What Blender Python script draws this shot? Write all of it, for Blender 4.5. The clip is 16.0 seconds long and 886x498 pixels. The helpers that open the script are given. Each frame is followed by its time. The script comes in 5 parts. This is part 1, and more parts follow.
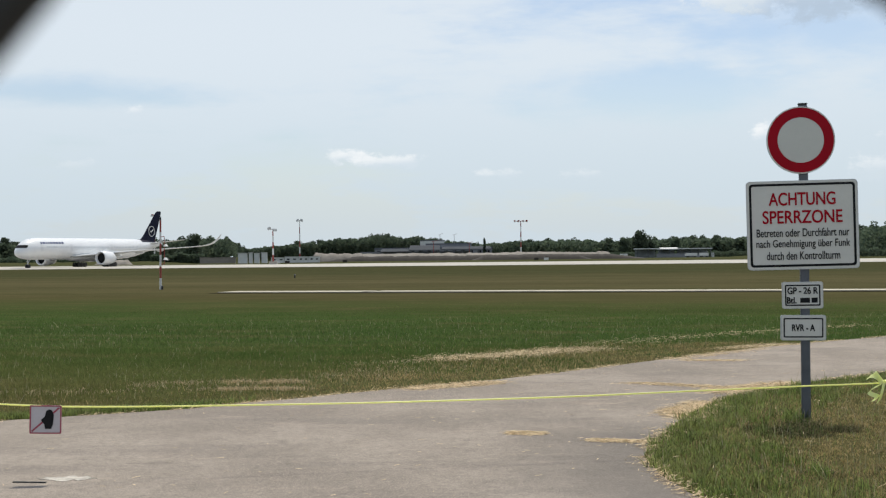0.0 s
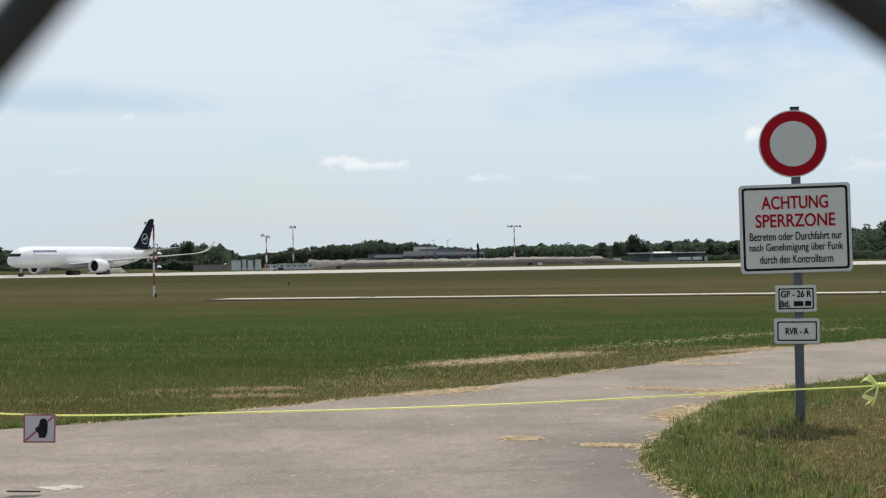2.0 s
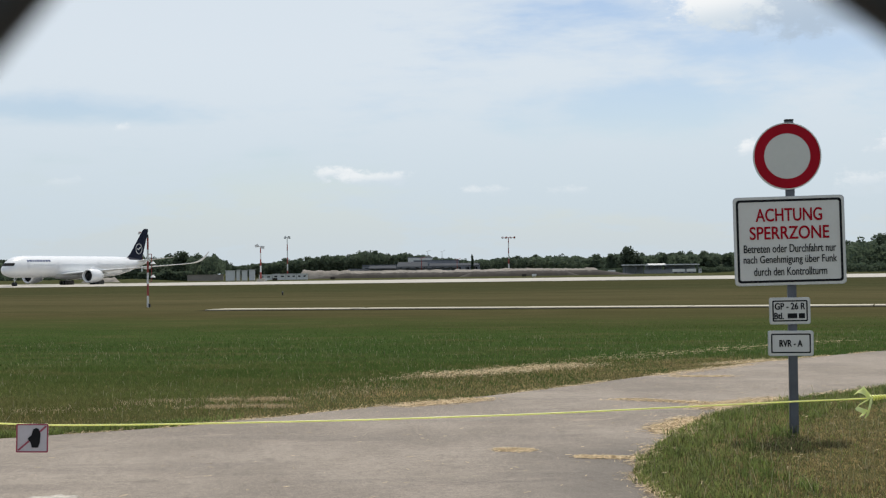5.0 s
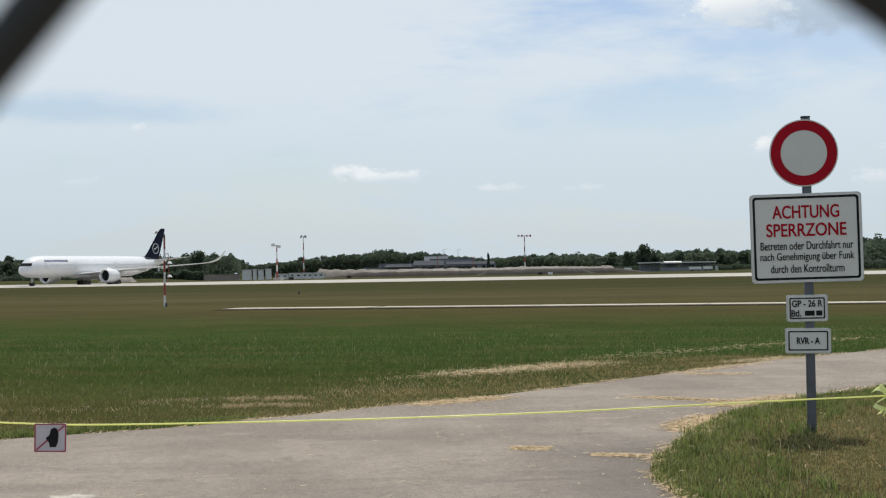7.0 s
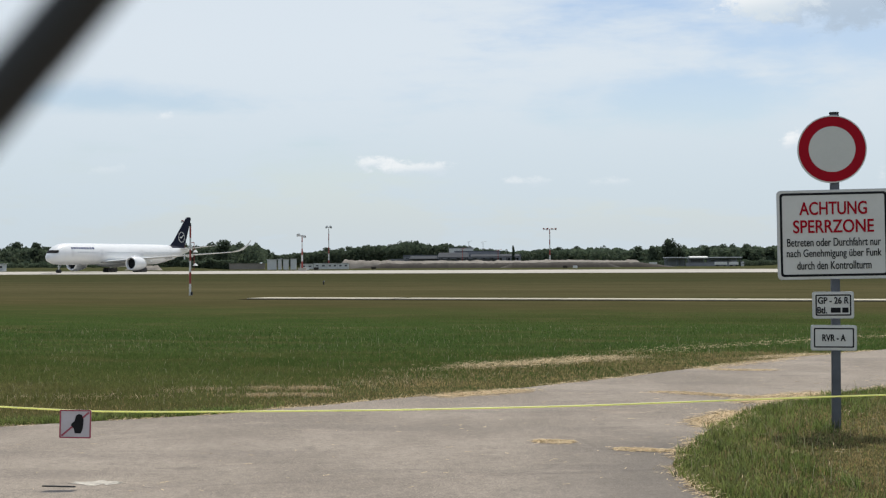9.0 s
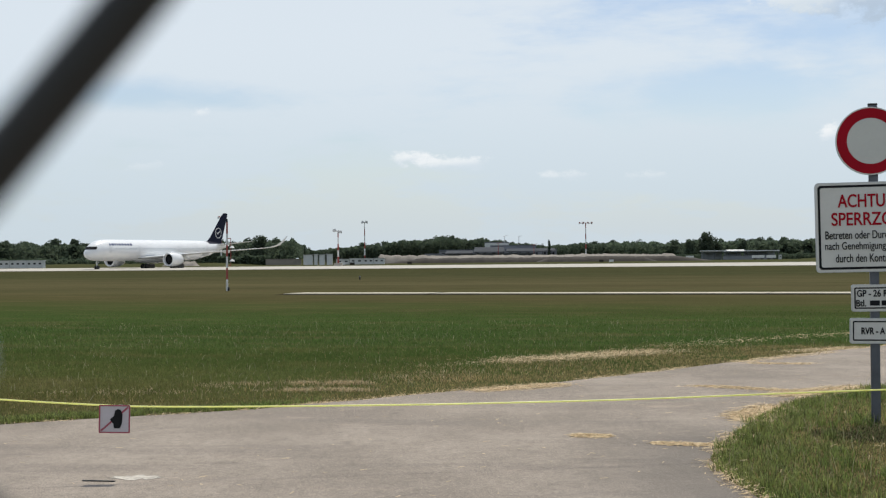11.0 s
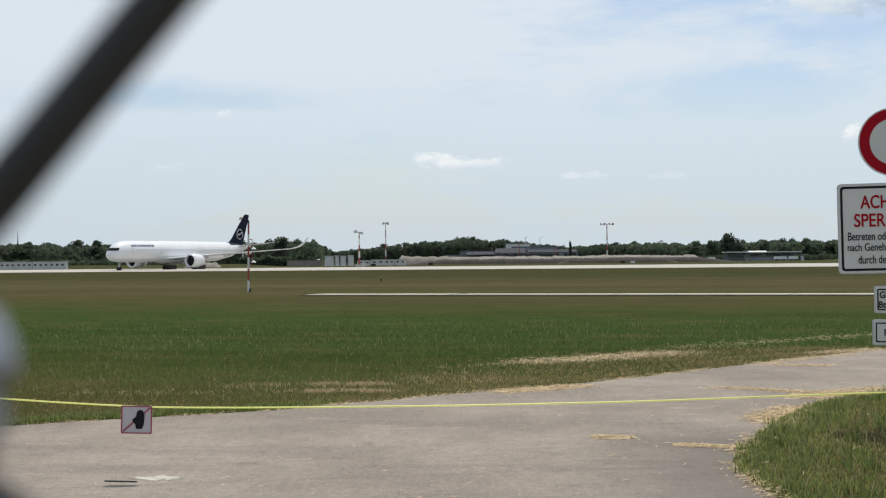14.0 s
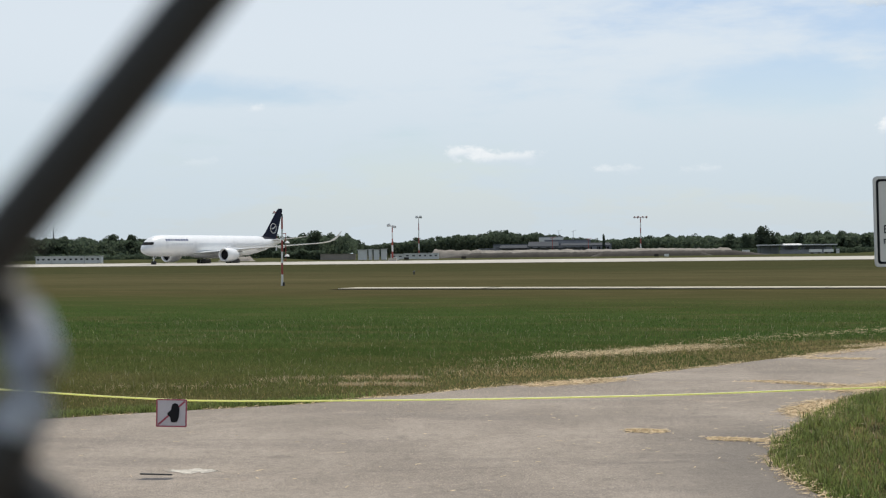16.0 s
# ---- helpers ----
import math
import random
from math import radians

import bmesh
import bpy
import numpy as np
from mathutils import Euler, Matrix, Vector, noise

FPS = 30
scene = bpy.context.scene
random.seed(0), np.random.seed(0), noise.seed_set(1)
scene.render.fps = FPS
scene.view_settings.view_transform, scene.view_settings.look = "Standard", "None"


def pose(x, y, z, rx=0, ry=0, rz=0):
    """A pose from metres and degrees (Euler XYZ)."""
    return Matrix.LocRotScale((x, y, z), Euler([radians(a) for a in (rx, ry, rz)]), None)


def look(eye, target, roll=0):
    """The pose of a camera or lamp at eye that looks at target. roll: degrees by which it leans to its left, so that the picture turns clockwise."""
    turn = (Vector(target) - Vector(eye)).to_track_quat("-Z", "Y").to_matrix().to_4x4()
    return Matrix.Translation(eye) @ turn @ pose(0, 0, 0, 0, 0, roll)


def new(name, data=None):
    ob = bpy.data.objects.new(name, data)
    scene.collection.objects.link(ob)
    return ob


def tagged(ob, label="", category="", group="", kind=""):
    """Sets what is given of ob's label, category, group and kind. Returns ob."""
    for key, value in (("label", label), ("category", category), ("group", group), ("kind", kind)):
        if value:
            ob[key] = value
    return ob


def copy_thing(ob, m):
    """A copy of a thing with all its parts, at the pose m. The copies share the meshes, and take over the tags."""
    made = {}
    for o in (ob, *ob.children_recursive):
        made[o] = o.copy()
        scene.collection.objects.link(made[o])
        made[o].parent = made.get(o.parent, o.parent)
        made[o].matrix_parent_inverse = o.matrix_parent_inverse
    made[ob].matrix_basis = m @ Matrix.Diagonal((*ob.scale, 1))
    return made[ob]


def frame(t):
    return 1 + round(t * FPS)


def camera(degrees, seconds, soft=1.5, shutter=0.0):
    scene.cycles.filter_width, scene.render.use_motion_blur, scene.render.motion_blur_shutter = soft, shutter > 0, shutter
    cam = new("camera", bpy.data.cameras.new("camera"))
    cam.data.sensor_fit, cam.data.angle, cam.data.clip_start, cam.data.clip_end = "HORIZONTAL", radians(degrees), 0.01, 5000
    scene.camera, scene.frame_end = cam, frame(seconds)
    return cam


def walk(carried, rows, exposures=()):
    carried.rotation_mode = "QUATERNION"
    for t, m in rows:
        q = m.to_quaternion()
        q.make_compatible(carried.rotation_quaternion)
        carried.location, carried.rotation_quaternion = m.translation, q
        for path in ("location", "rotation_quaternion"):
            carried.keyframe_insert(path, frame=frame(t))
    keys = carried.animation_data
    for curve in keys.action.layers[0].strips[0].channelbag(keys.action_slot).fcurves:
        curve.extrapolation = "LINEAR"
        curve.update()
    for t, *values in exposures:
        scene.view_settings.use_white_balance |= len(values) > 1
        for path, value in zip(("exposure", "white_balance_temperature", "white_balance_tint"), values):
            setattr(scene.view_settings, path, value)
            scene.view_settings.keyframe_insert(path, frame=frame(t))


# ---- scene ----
cam = camera(34.58, 16.0, soft=1.25)
cam.data.dof.use_dof = True
cam.data.dof.focus_distance = 40.0
cam.data.dof.aperture_fstop = 32.0
walk(cam, [
    (0.0, pose(-0.00025, -0.0003, 1.47916, 90.373, 0.620, 0.004)),
    (0.5, pose(-0.00015, -0.0005, 1.47916, 90.499, 0.856, -0.286)),
    (1.0, pose(-0.00018, -0.0008, 1.47882, 90.679, 0.969, -0.778)),
    (1.5, pose(0.00018, -0.001, 1.47951, 90.701, 1.001, -0.744)),
    (2.0, pose(0.00020, -0.0012, 1.48069, 90.598, 1.009, -0.253)),
    (2.5, pose(-0.00006, -0.001, 1.48021, 90.666, 1.095, -0.351)),
    (3.0, pose(0.00029, -0.0006, 1.47929, 90.910, 1.142, -0.894)),
    (3.5, pose(-0.00012, -0.0003, 1.47917, 91.059, 0.883, -1.163)),
    (4.0, pose(0.00021, 0, 1.47804, 91.160, 0.714, -1.395)),
    (4.5, pose(-0.00008, 0, 1.47828, 91.146, 0.743, -1.092)),
    (5.0, pose(0.00009, 0, 1.47938, 91.040, 0.795, -0.485)),
    (5.2, pose(-0.00045, 0, 1.47946, 91.012, 0.739, -0.289)),
    (7.5, pose(0.00001, 0, 1.48033, 90.973, 1.028, 0.300)),
    (8.0, pose(-0.00035, 0, 1.48000, 90.903, 0.875, 0.577)),
    (8.5, pose(-0.00054, 0, 1.48017, 90.837, 0.664, 0.804)),
    (8.7, pose(-0.00115, 0, 1.48005, 90.763, 0.465, 0.978)),
    (10.8, pose(-0.00186, 0, 1.47875, 90.515, 0.416, 2.064)),
    (11.0, pose(-0.00336, 0, 1.47863, 90.474, 0.550, 2.600)),
    (11.5, pose(-0.00322, 0, 1.47863, 90.453, 0.577, 3.642)),
    (12.0, pose(-0.00361, 0, 1.47863, 90.425, 0.620, 4.036)),
    (12.5, pose(-0.00294, 0, 1.47863, 90.526, 0.511, 3.559)),
    (13.0, pose(-0.00259, 0, 1.47863, 90.653, 0.504, 2.915)),
    (13.5, pose(-0.00311, 0, 1.47863, 90.605, 0.583, 3.079)),
    (14.0, pose(-0.00353, 0, 1.47863, 90.530, 0.545, 3.446)),
    (14.5, pose(-0.00313, 0, 1.47863, 90.471, 0.579, 3.847)),
    (15.0, pose(-0.00384, 0, 1.47863, 90.364, 0.621, 4.237)),
    (15.5, pose(-0.00363, 0, 1.47863, 90.316, 0.627, 4.534)),
    (16.0, pose(-0.00398, 0, 1.47863, 90.285, 0.657, 4.778)),
], exposures=[(0.0, 0.03), (2.5, 0.035), (3.2, 0.03), (4.0, -0.015), (5.0, -0.03), (7.5, -0.03), (9.0, -0.01), (11.0, 0.0), (16.0, 0.0)])

# ---------------------------------------------------------------- light
SUN_EL, SUN_AZ = 64.0, 16.0          # the sun stands high ahead, a little to the right
sun_dir = Vector((math.sin(radians(SUN_AZ)) * math.cos(radians(SUN_EL)), math.cos(radians(SUN_AZ)) * math.cos(radians(SUN_EL)), math.sin(radians(SUN_EL))))
sun = new("sun", bpy.data.lights.new("sun", "SUN"))
sun.data.energy, sun.data.angle, sun.data.color = 3.6, radians(2.0), (1.0, 0.945, 0.82)
sun.matrix_world = look(sun_dir * 100, (0, 0, 0))


class Nodes:
    """Short hand for building a node tree."""

    def __init__(self, tree):
        self.tree = tree
        tree.nodes.clear()

    def add(self, kind, **inputs):
        n = self.tree.nodes.new(kind)
        for k, v in inputs.items():
            k = int(k[1:]) if k[0] == "i" and k[1:].isdigit() else k.replace("_", " ")
            self.put(n.inputs[k], v)
        return n

    def put(self, socket, v):
        if isinstance(v, bpy.types.NodeSocket):
            self.tree.links.new(v, socket)
        else:
            socket.default_value = v

    def math(self, op, a, b=0.0, c=0.0, clamp=False):
        n = self.tree.nodes.new("ShaderNodeMath")
        n.operation, n.use_clamp = op, clamp
        for s, v in zip(n.inputs, (a, b, c)):
            self.put(s, v)
        return n.outputs[0]

    def vec(self, op, a, b=(0, 0, 0)):
        n = self.tree.nodes.new("ShaderNodeVectorMath")
        n.operation = op
        self.put(n.inputs[0], a), self.put(n.inputs[1], b)
        return n.outputs["Value"] if op in ("DOT_PRODUCT", "LENGTH") else n.outputs[0]

    def mix(self, fac, a, b, blend="MIX"):
        n = self.tree.nodes.new("ShaderNodeMix")
        n.data_type, n.blend_type = "RGBA", blend
        self.put(n.inputs[0], fac), self.put(n.inputs[6], a), self.put(n.inputs[7], b)
        return n.outputs[2]

    def noise(self, vector, scale, detail=4.0, rough=0.55):
        n = self.add("ShaderNodeTexNoise", Vector=vector, Scale=scale, Detail=detail, Roughness=rough)
        return n.outputs["Fac"]

    def smooth(self, v, lo, hi):
        n = self.add("ShaderNodeMapRange", Value=v, From_Min=lo, From_Max=hi)
        n.interpolation_type = "SMOOTHSTEP"
        return n.outputs[0]

    def ramp(self, fac, stops):
        n = self.add("ShaderNodeValToRGB", Fac=fac)
        e = n.color_ramp.elements
        while len(e) < len(stops):
            e.new(0.5)
        for el, (p, c) in zip(e, stops):
            el.position, el.color = p, (*c, 1)
        return n.outputs[0]


def make_world():
    """Blue sky under thin high cloud, with a few small fair-weather clouds."""
    w = bpy.data.worlds.new("sky")
    scene.world = w
    w.use_nodes = True
    n = Nodes(w.node_tree)
    sky = n.add("ShaderNodeTexSky")
    sky.sky_type, sky.sun_disc = "NISHITA", False
    sky.sun_elevation, sky.sun_rotation = radians(SUN_EL), radians(SUN_AZ)
    way = n.add("ShaderNodeTexCoord").outputs["Generated"]
    sep = n.add("ShaderNodeSeparateXYZ", Vector=way)
    dx, dy, dz = sep.outputs
    blue = n.vec("MULTIPLY", sky.outputs[0], (0.11, 0.11, 0.115))
    # thin streaky cloud
    stretched = n.vec("MULTIPLY", way, (1.0, 1.0, 3.2))
    tilted = n.vec("ADD", stretched, (3.7, 0.4, 1.9))
    c1 = n.noise(tilted, 3.4, 6.0, 0.52)
    c2 = n.noise(tilted, 11.0, 5.0, 0.6)
    c3 = n.noise(n.vec("MULTIPLY", tilted, (1.0, 1.0, 1.6)), 26.0, 6.0, 0.62)
    veil = n.math("ADD", n.math("ADD", n.math("MULTIPLY", c1, 0.62), n.math("MULTIPLY", c2, 0.24)), n.math("MULTIPLY", c3, 0.14))
    veil = n.smooth(veil, 0.29, 0.48)
    for ax, ez, hw, hh in ((0.150, 0.111, 0.110, 0.022), (-0.250, 0.1145, 0.09, 0.012), (0.27, 0.15, 0.10, 0.03)):
        ex, ey = n.math("DIVIDE", n.math("SUBTRACT", dx, ax), hw), n.math("DIVIDE", n.math("SUBTRACT", dz, ez), hh)
        r = n.math("SQRT", n.math("ADD", n.math("MULTIPLY", ex, ex), n.math("MULTIPLY", ey, ey)))
        gap = n.smooth(n.math("ADD", r, n.math("MULTIPLY", n.math("SUBTRACT", c2, 0.5), 2.0)), 1.3, 0.2)
        veil = n.math("MULTIPLY", veil, n.math("SUBTRACT", 1.0, n.math("MULTIPLY", n.math("MULTIPLY", gap, n.smooth(dy, 0.2, 0.4)), 0.85)))
    low = n.smooth(dz, 0.13, -0.02)
    veil = n.math("MAXIMUM", n.math("MULTIPLY", veil, 0.9), n.math("MULTIPLY", low, 0.97))
    veil = n.math("MULTIPLY", veil, n.math("SUBTRACT", 1.0, n.math("MULTIPLY", n.smooth(dz, 0.25, 0.65), 0.6)))
    haze = n.mix(n.smooth(dz, 0.02, 0.16), (0.60, 0.70, 0.78, 1), (0.735, 0.805, 0.865, 1))
    colour = n.mix(veil, blue, haze)
    # small clouds: place across, place up, half width, half height, greyness below
    wob = n.noise(n.vec("MULTIPLY", way, (1, 1, 1.7)), 55.0, 8.0, 0.68)
    ahead = n.smooth(dy, 0.2, 0.4)
    for ax, ez, hw, hh, dens, grey in CLOUDS:
        ex = n.math("DIVIDE", n.math("SUBTRACT", dx, ax), hw)
        ez_ = n.math("DIVIDE", n.math("SUBTRACT", dz, ez), hh)
        r = n.math("SQRT", n.math("ADD", n.math("MULTIPLY", ex, ex), n.math("MULTIPLY", ez_, ez_)))
        r = n.math("ADD", r, n.math("MULTIPLY", n.math("SUBTRACT", wob, 0.5), 2.4 if hw > 0.035 and ez > 0.15 else 4.4))
        m = n.math("MULTIPLY", n.math("MULTIPLY", n.smooth(r, 1.15, 0.5 if ez > 0.15 else 0.1), dens), ahead)
        shade = n.smooth(n.math("ADD", ez_, n.math("MULTIPLY", ex, -0.35)), -0.7, 0.5)
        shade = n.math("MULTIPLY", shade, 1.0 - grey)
        body = n.mix(shade, (0.47, 0.575, 0.70, 1) if grey else (0.67, 0.75, 0.82, 1), (0.93, 0.95, 0.96, 1))
        colour = n.mix(m, colour, body)
    bg = n.add("ShaderNodeBackground", Color=colour, Strength=1.0)
    out = n.add("ShaderNodeOutputWorld")
    n.tree.links.new(bg.outputs[0], out.inputs[0])


CLOUDS = [(-0.069, 0.0720, 0.017, 0.0048, 0.75, 0.0), (-0.038, 0.0685, 0.027, 0.0052, 0.7, 0.0), (0.2195, 0.0838, 0.0085, 0.0085, 0.85, 0.0), (-0.2095, 0.1035, 0.008, 0.0045, 0.45, 0.0),
          (0.254, 0.178, 0.062, 0.020, 1.0, 0.85), (0.200, 0.180, 0.036, 0.015, 1.0, 0.0), (0.264, 0.186, 0.017, 0.009, 0.9, 0.0), (0.036, 0.0585, 0.016, 0.004, 0.4, 0.0),
          (0.312, 0.084, 0.016, 0.009, 0.6, 0.0), (0.295, 0.060, 0.025, 0.008, 0.4, 0.0), (-0.248, 0.066, 0.012, 0.004, 0.15, 0.0), (0.10, 0.058, 0.014, 0.004, 0.3, 0.0)]
make_world()

# ---------------------------------------------------------------- materials
MATS = {}


def material(name, base, second=None, rough=0.6, metal=0.0, scale=6.0, fine=60.0, bump=0.0, amount=0.5, island=0.0, objrand=0.0, coat=0.0, translucent=0.0, spec=0.5):
    """A painted, metal, stone or plant surface: two colours mixed by coarse and fine noise, with relief."""
    if name in MATS:
        return MATS[name]
    m = bpy.data.materials.new(name)
    m.use_nodes = True
    n = Nodes(m.node_tree)
    second = second or tuple(c * 0.75 for c in base)
    pos = n.add("ShaderNodeNewGeometry")
    p = n.add("ShaderNodeTexCoord").outputs["Object"]
    a = n.noise(p, scale, 4.0)
    b = n.noise(p, fine, 3.0)
    f = n.math("ADD", n.math("MULTIPLY", a, 0.65), n.math("MULTIPLY", b, 0.35))
    f = n.math("MULTIPLY", n.smooth(f, 0.3, 0.7), amount * 2, clamp=True)
    colour = n.mix(f, (*base, 1), (*second, 1))
    if island:
        v = n.math("MULTIPLY_ADD", pos.outputs["Random Per Island"], 2 * island, 1 - island)
        colour = n.mix(1.0, colour, n.add("ShaderNodeCombineColor", Red=v, Green=v, Blue=n.math("MULTIPLY", v, 0.9)).outputs[0], "MULTIPLY")
    if objrand:
        v = n.math("MULTIPLY_ADD", n.add("ShaderNodeObjectInfo").outputs["Random"], 2 * objrand, 1 - objrand)
        colour = n.mix(1.0, colour, n.add("ShaderNodeCombineColor", Red=v, Green=v, Blue=v).outputs[0], "MULTIPLY")
    s = n.add("ShaderNodeBsdfPrincipled", Base_Color=colour, Metallic=metal)
    n.put(s.inputs["Roughness"], n.math("MULTIPLY_ADD", b, 0.2, rough - 0.1, clamp=True))
    s.inputs["Specular IOR Level"].default_value = spec
    if coat:
        s.inputs["Coat Weight"].default_value = coat
        s.inputs["Coat Roughness"].default_value = 0.08
    if bump:
        h = n.add("ShaderNodeBump", Strength=min(1, bump * 10), Distance=bump, Height=f)
        n.put(s.inputs["Normal"], h.outputs[0])
    shader = s.outputs[0]
    if translucent:
        t = n.add("ShaderNodeBsdfTranslucent", Color=colour)
        mx = n.add("ShaderNodeMixShader", Fac=translucent)
        n.put(mx.inputs[1], shader), n.put(mx.inputs[2], t.outputs[0])
        shader = mx.outputs[0]
    out = n.add("ShaderNodeOutputMaterial")
    n.tree.links.new(shader, out.inputs[0])
    MATS[name] = m
    return m


FIELD_N = (0.31, 0.951, 0.0)       # across the airfield, away from the fence
FIELD_U = (0.951, -0.31, 0.0)      # along it


def field_colour(n):
    """Turf colour over the airfield: mown bands that run along it, with streaks and dry patches."""
    p = n.add("ShaderNodeNewGeometry").outputs["Position"]
    v, u = n.vec("DOT_PRODUCT", p, FIELD_N), n.vec("DOT_PRODUCT", p, FIELD_U)
    uv = n.add("ShaderNodeCombineXYZ", X=n.math("MULTIPLY", u, 0.38), Y=v).outputs[0]
    big = n.noise(uv, 0.10, 5.0, 0.6)
    mid = n.noise(uv, 0.9, 4.0, 0.6)
    fine = n.noise(p, 9.0, 4.0, 0.7)
    vw = n.math("ADD", v, n.math("MULTIPLY", n.math("SUBTRACT", big, 0.5), n.math("MULTIPLY", v, 0.5)))
    t = n.math("DIVIDE", n.math("LOGARITHM", n.math("MAXIMUM", vw, 4.0), 10.0), 3.0, clamp=True)
    green, tan = (0.040, 0.063, 0.020), (0.105, 0.085, 0.044)
    pos = lambda d: math.log10(d) / 3
    c = n.ramp(t, [(0, green), (pos(13), (0.074, 0.070, 0.030)), (pos(16), (0.062, 0.070, 0.027)), (pos(20), (0.047, 0.065, 0.022)), (pos(26), green), (pos(36), (0.040, 0.061, 0.019)), (pos(43), (0.052, 0.061, 0.023)), (pos(52), (0.068, 0.063, 0.029)),
                   (pos(66), (0.067, 0.063, 0.031)), (pos(85), (0.079, 0.072, 0.037)), (pos(115), (0.060, 0.058, 0.029)), (pos(140), (0.046, 0.050, 0.024)), (pos(230), (0.045, 0.047, 0.022)), (pos(330), (0.049, 0.052, 0.025)), (pos(600), (0.058, 0.064, 0.030))])
    long = n.noise(n.add("ShaderNodeCombineXYZ", X=n.math("MULTIPLY", u, 0.13), Y=v).outputs[0], 0.11, 5.0, 0.6)
    tone = n.math("MULTIPLY_ADD", long, 0.65, 0.675)
    c = n.mix(1.0, c, n.add("ShaderNodeCombineColor", Red=tone, Green=tone, Blue=tone).outputs[0], "MULTIPLY")
    patch = n.noise(n.vec("ADD", uv, (31.0, 7.0, 0)), 0.20, 5.0, 0.65)
    far = n.smooth(v, 40.0, 70.0)
    c = n.mix(n.math("MULTIPLY", n.smooth(patch, 0.52, 0.70), n.math("MULTIPLY", far, 0.55)), c, (0.036, 0.042, 0.017, 1))
    c = n.mix(n.math("MULTIPLY", n.smooth(patch, 0.46, 0.30), n.math("MULTIPLY", far, 0.5)), c, (0.088, 0.072, 0.037, 1))
    c = n.mix(n.math("MULTIPLY", n.smooth(mid, 0.45, 0.72), 0.45), c, (*tan, 1))
    dark = n.math("MULTIPLY_ADD", fine, 1.0, 0.52)
    return n.mix(1.0, c, n.add("ShaderNodeCombineColor", Red=dark, Green=dark, Blue=dark).outputs[0], "MULTIPLY"), fine


def turf(name, blades=False):
    m = bpy.data.materials.new(name)
    m.use_nodes = True
    n = Nodes(m.node_tree)
    c, fine = field_colour(n)
    if blades:
        r = n.add("ShaderNodeNewGeometry").outputs["Random Per Island"]
        v = n.math("MULTIPLY_ADD", r, 1.2, 1.45)
        c = n.mix(1.0, c, n.add("ShaderNodeCombineColor", Red=v, Green=n.math("MULTIPLY", v, 1.08), Blue=n.math("MULTIPLY", v, 0.9)).outputs[0], "MULTIPLY")
        c = n.mix(n.math("MULTIPLY", n.smooth(r, 0.84, 1.0), 0.5), c, (0.22, 0.175, 0.085, 1))
    s = n.add("ShaderNodeBsdfPrincipled", Base_Color=c, Roughness=0.85)
    s.inputs["Specular IOR Level"].default_value = 0.0
    shader = s.outputs[0]
    if blades:
        tr = n.add("ShaderNodeBsdfTranslucent", Color=c)
        mx = n.add("ShaderNodeMixShader", Fac=0.5)
        n.put(mx.inputs[1], shader), n.put(mx.inputs[2], tr.outputs[0])
        shader = mx.outputs[0]
    else:
        n.put(s.inputs["Normal"], n.add("ShaderNodeBump", Strength=0.8, Distance=0.06, Height=fine).outputs[0])
    n.tree.links.new(shader, n.add("ShaderNodeOutputMaterial").inputs[0])
    return m


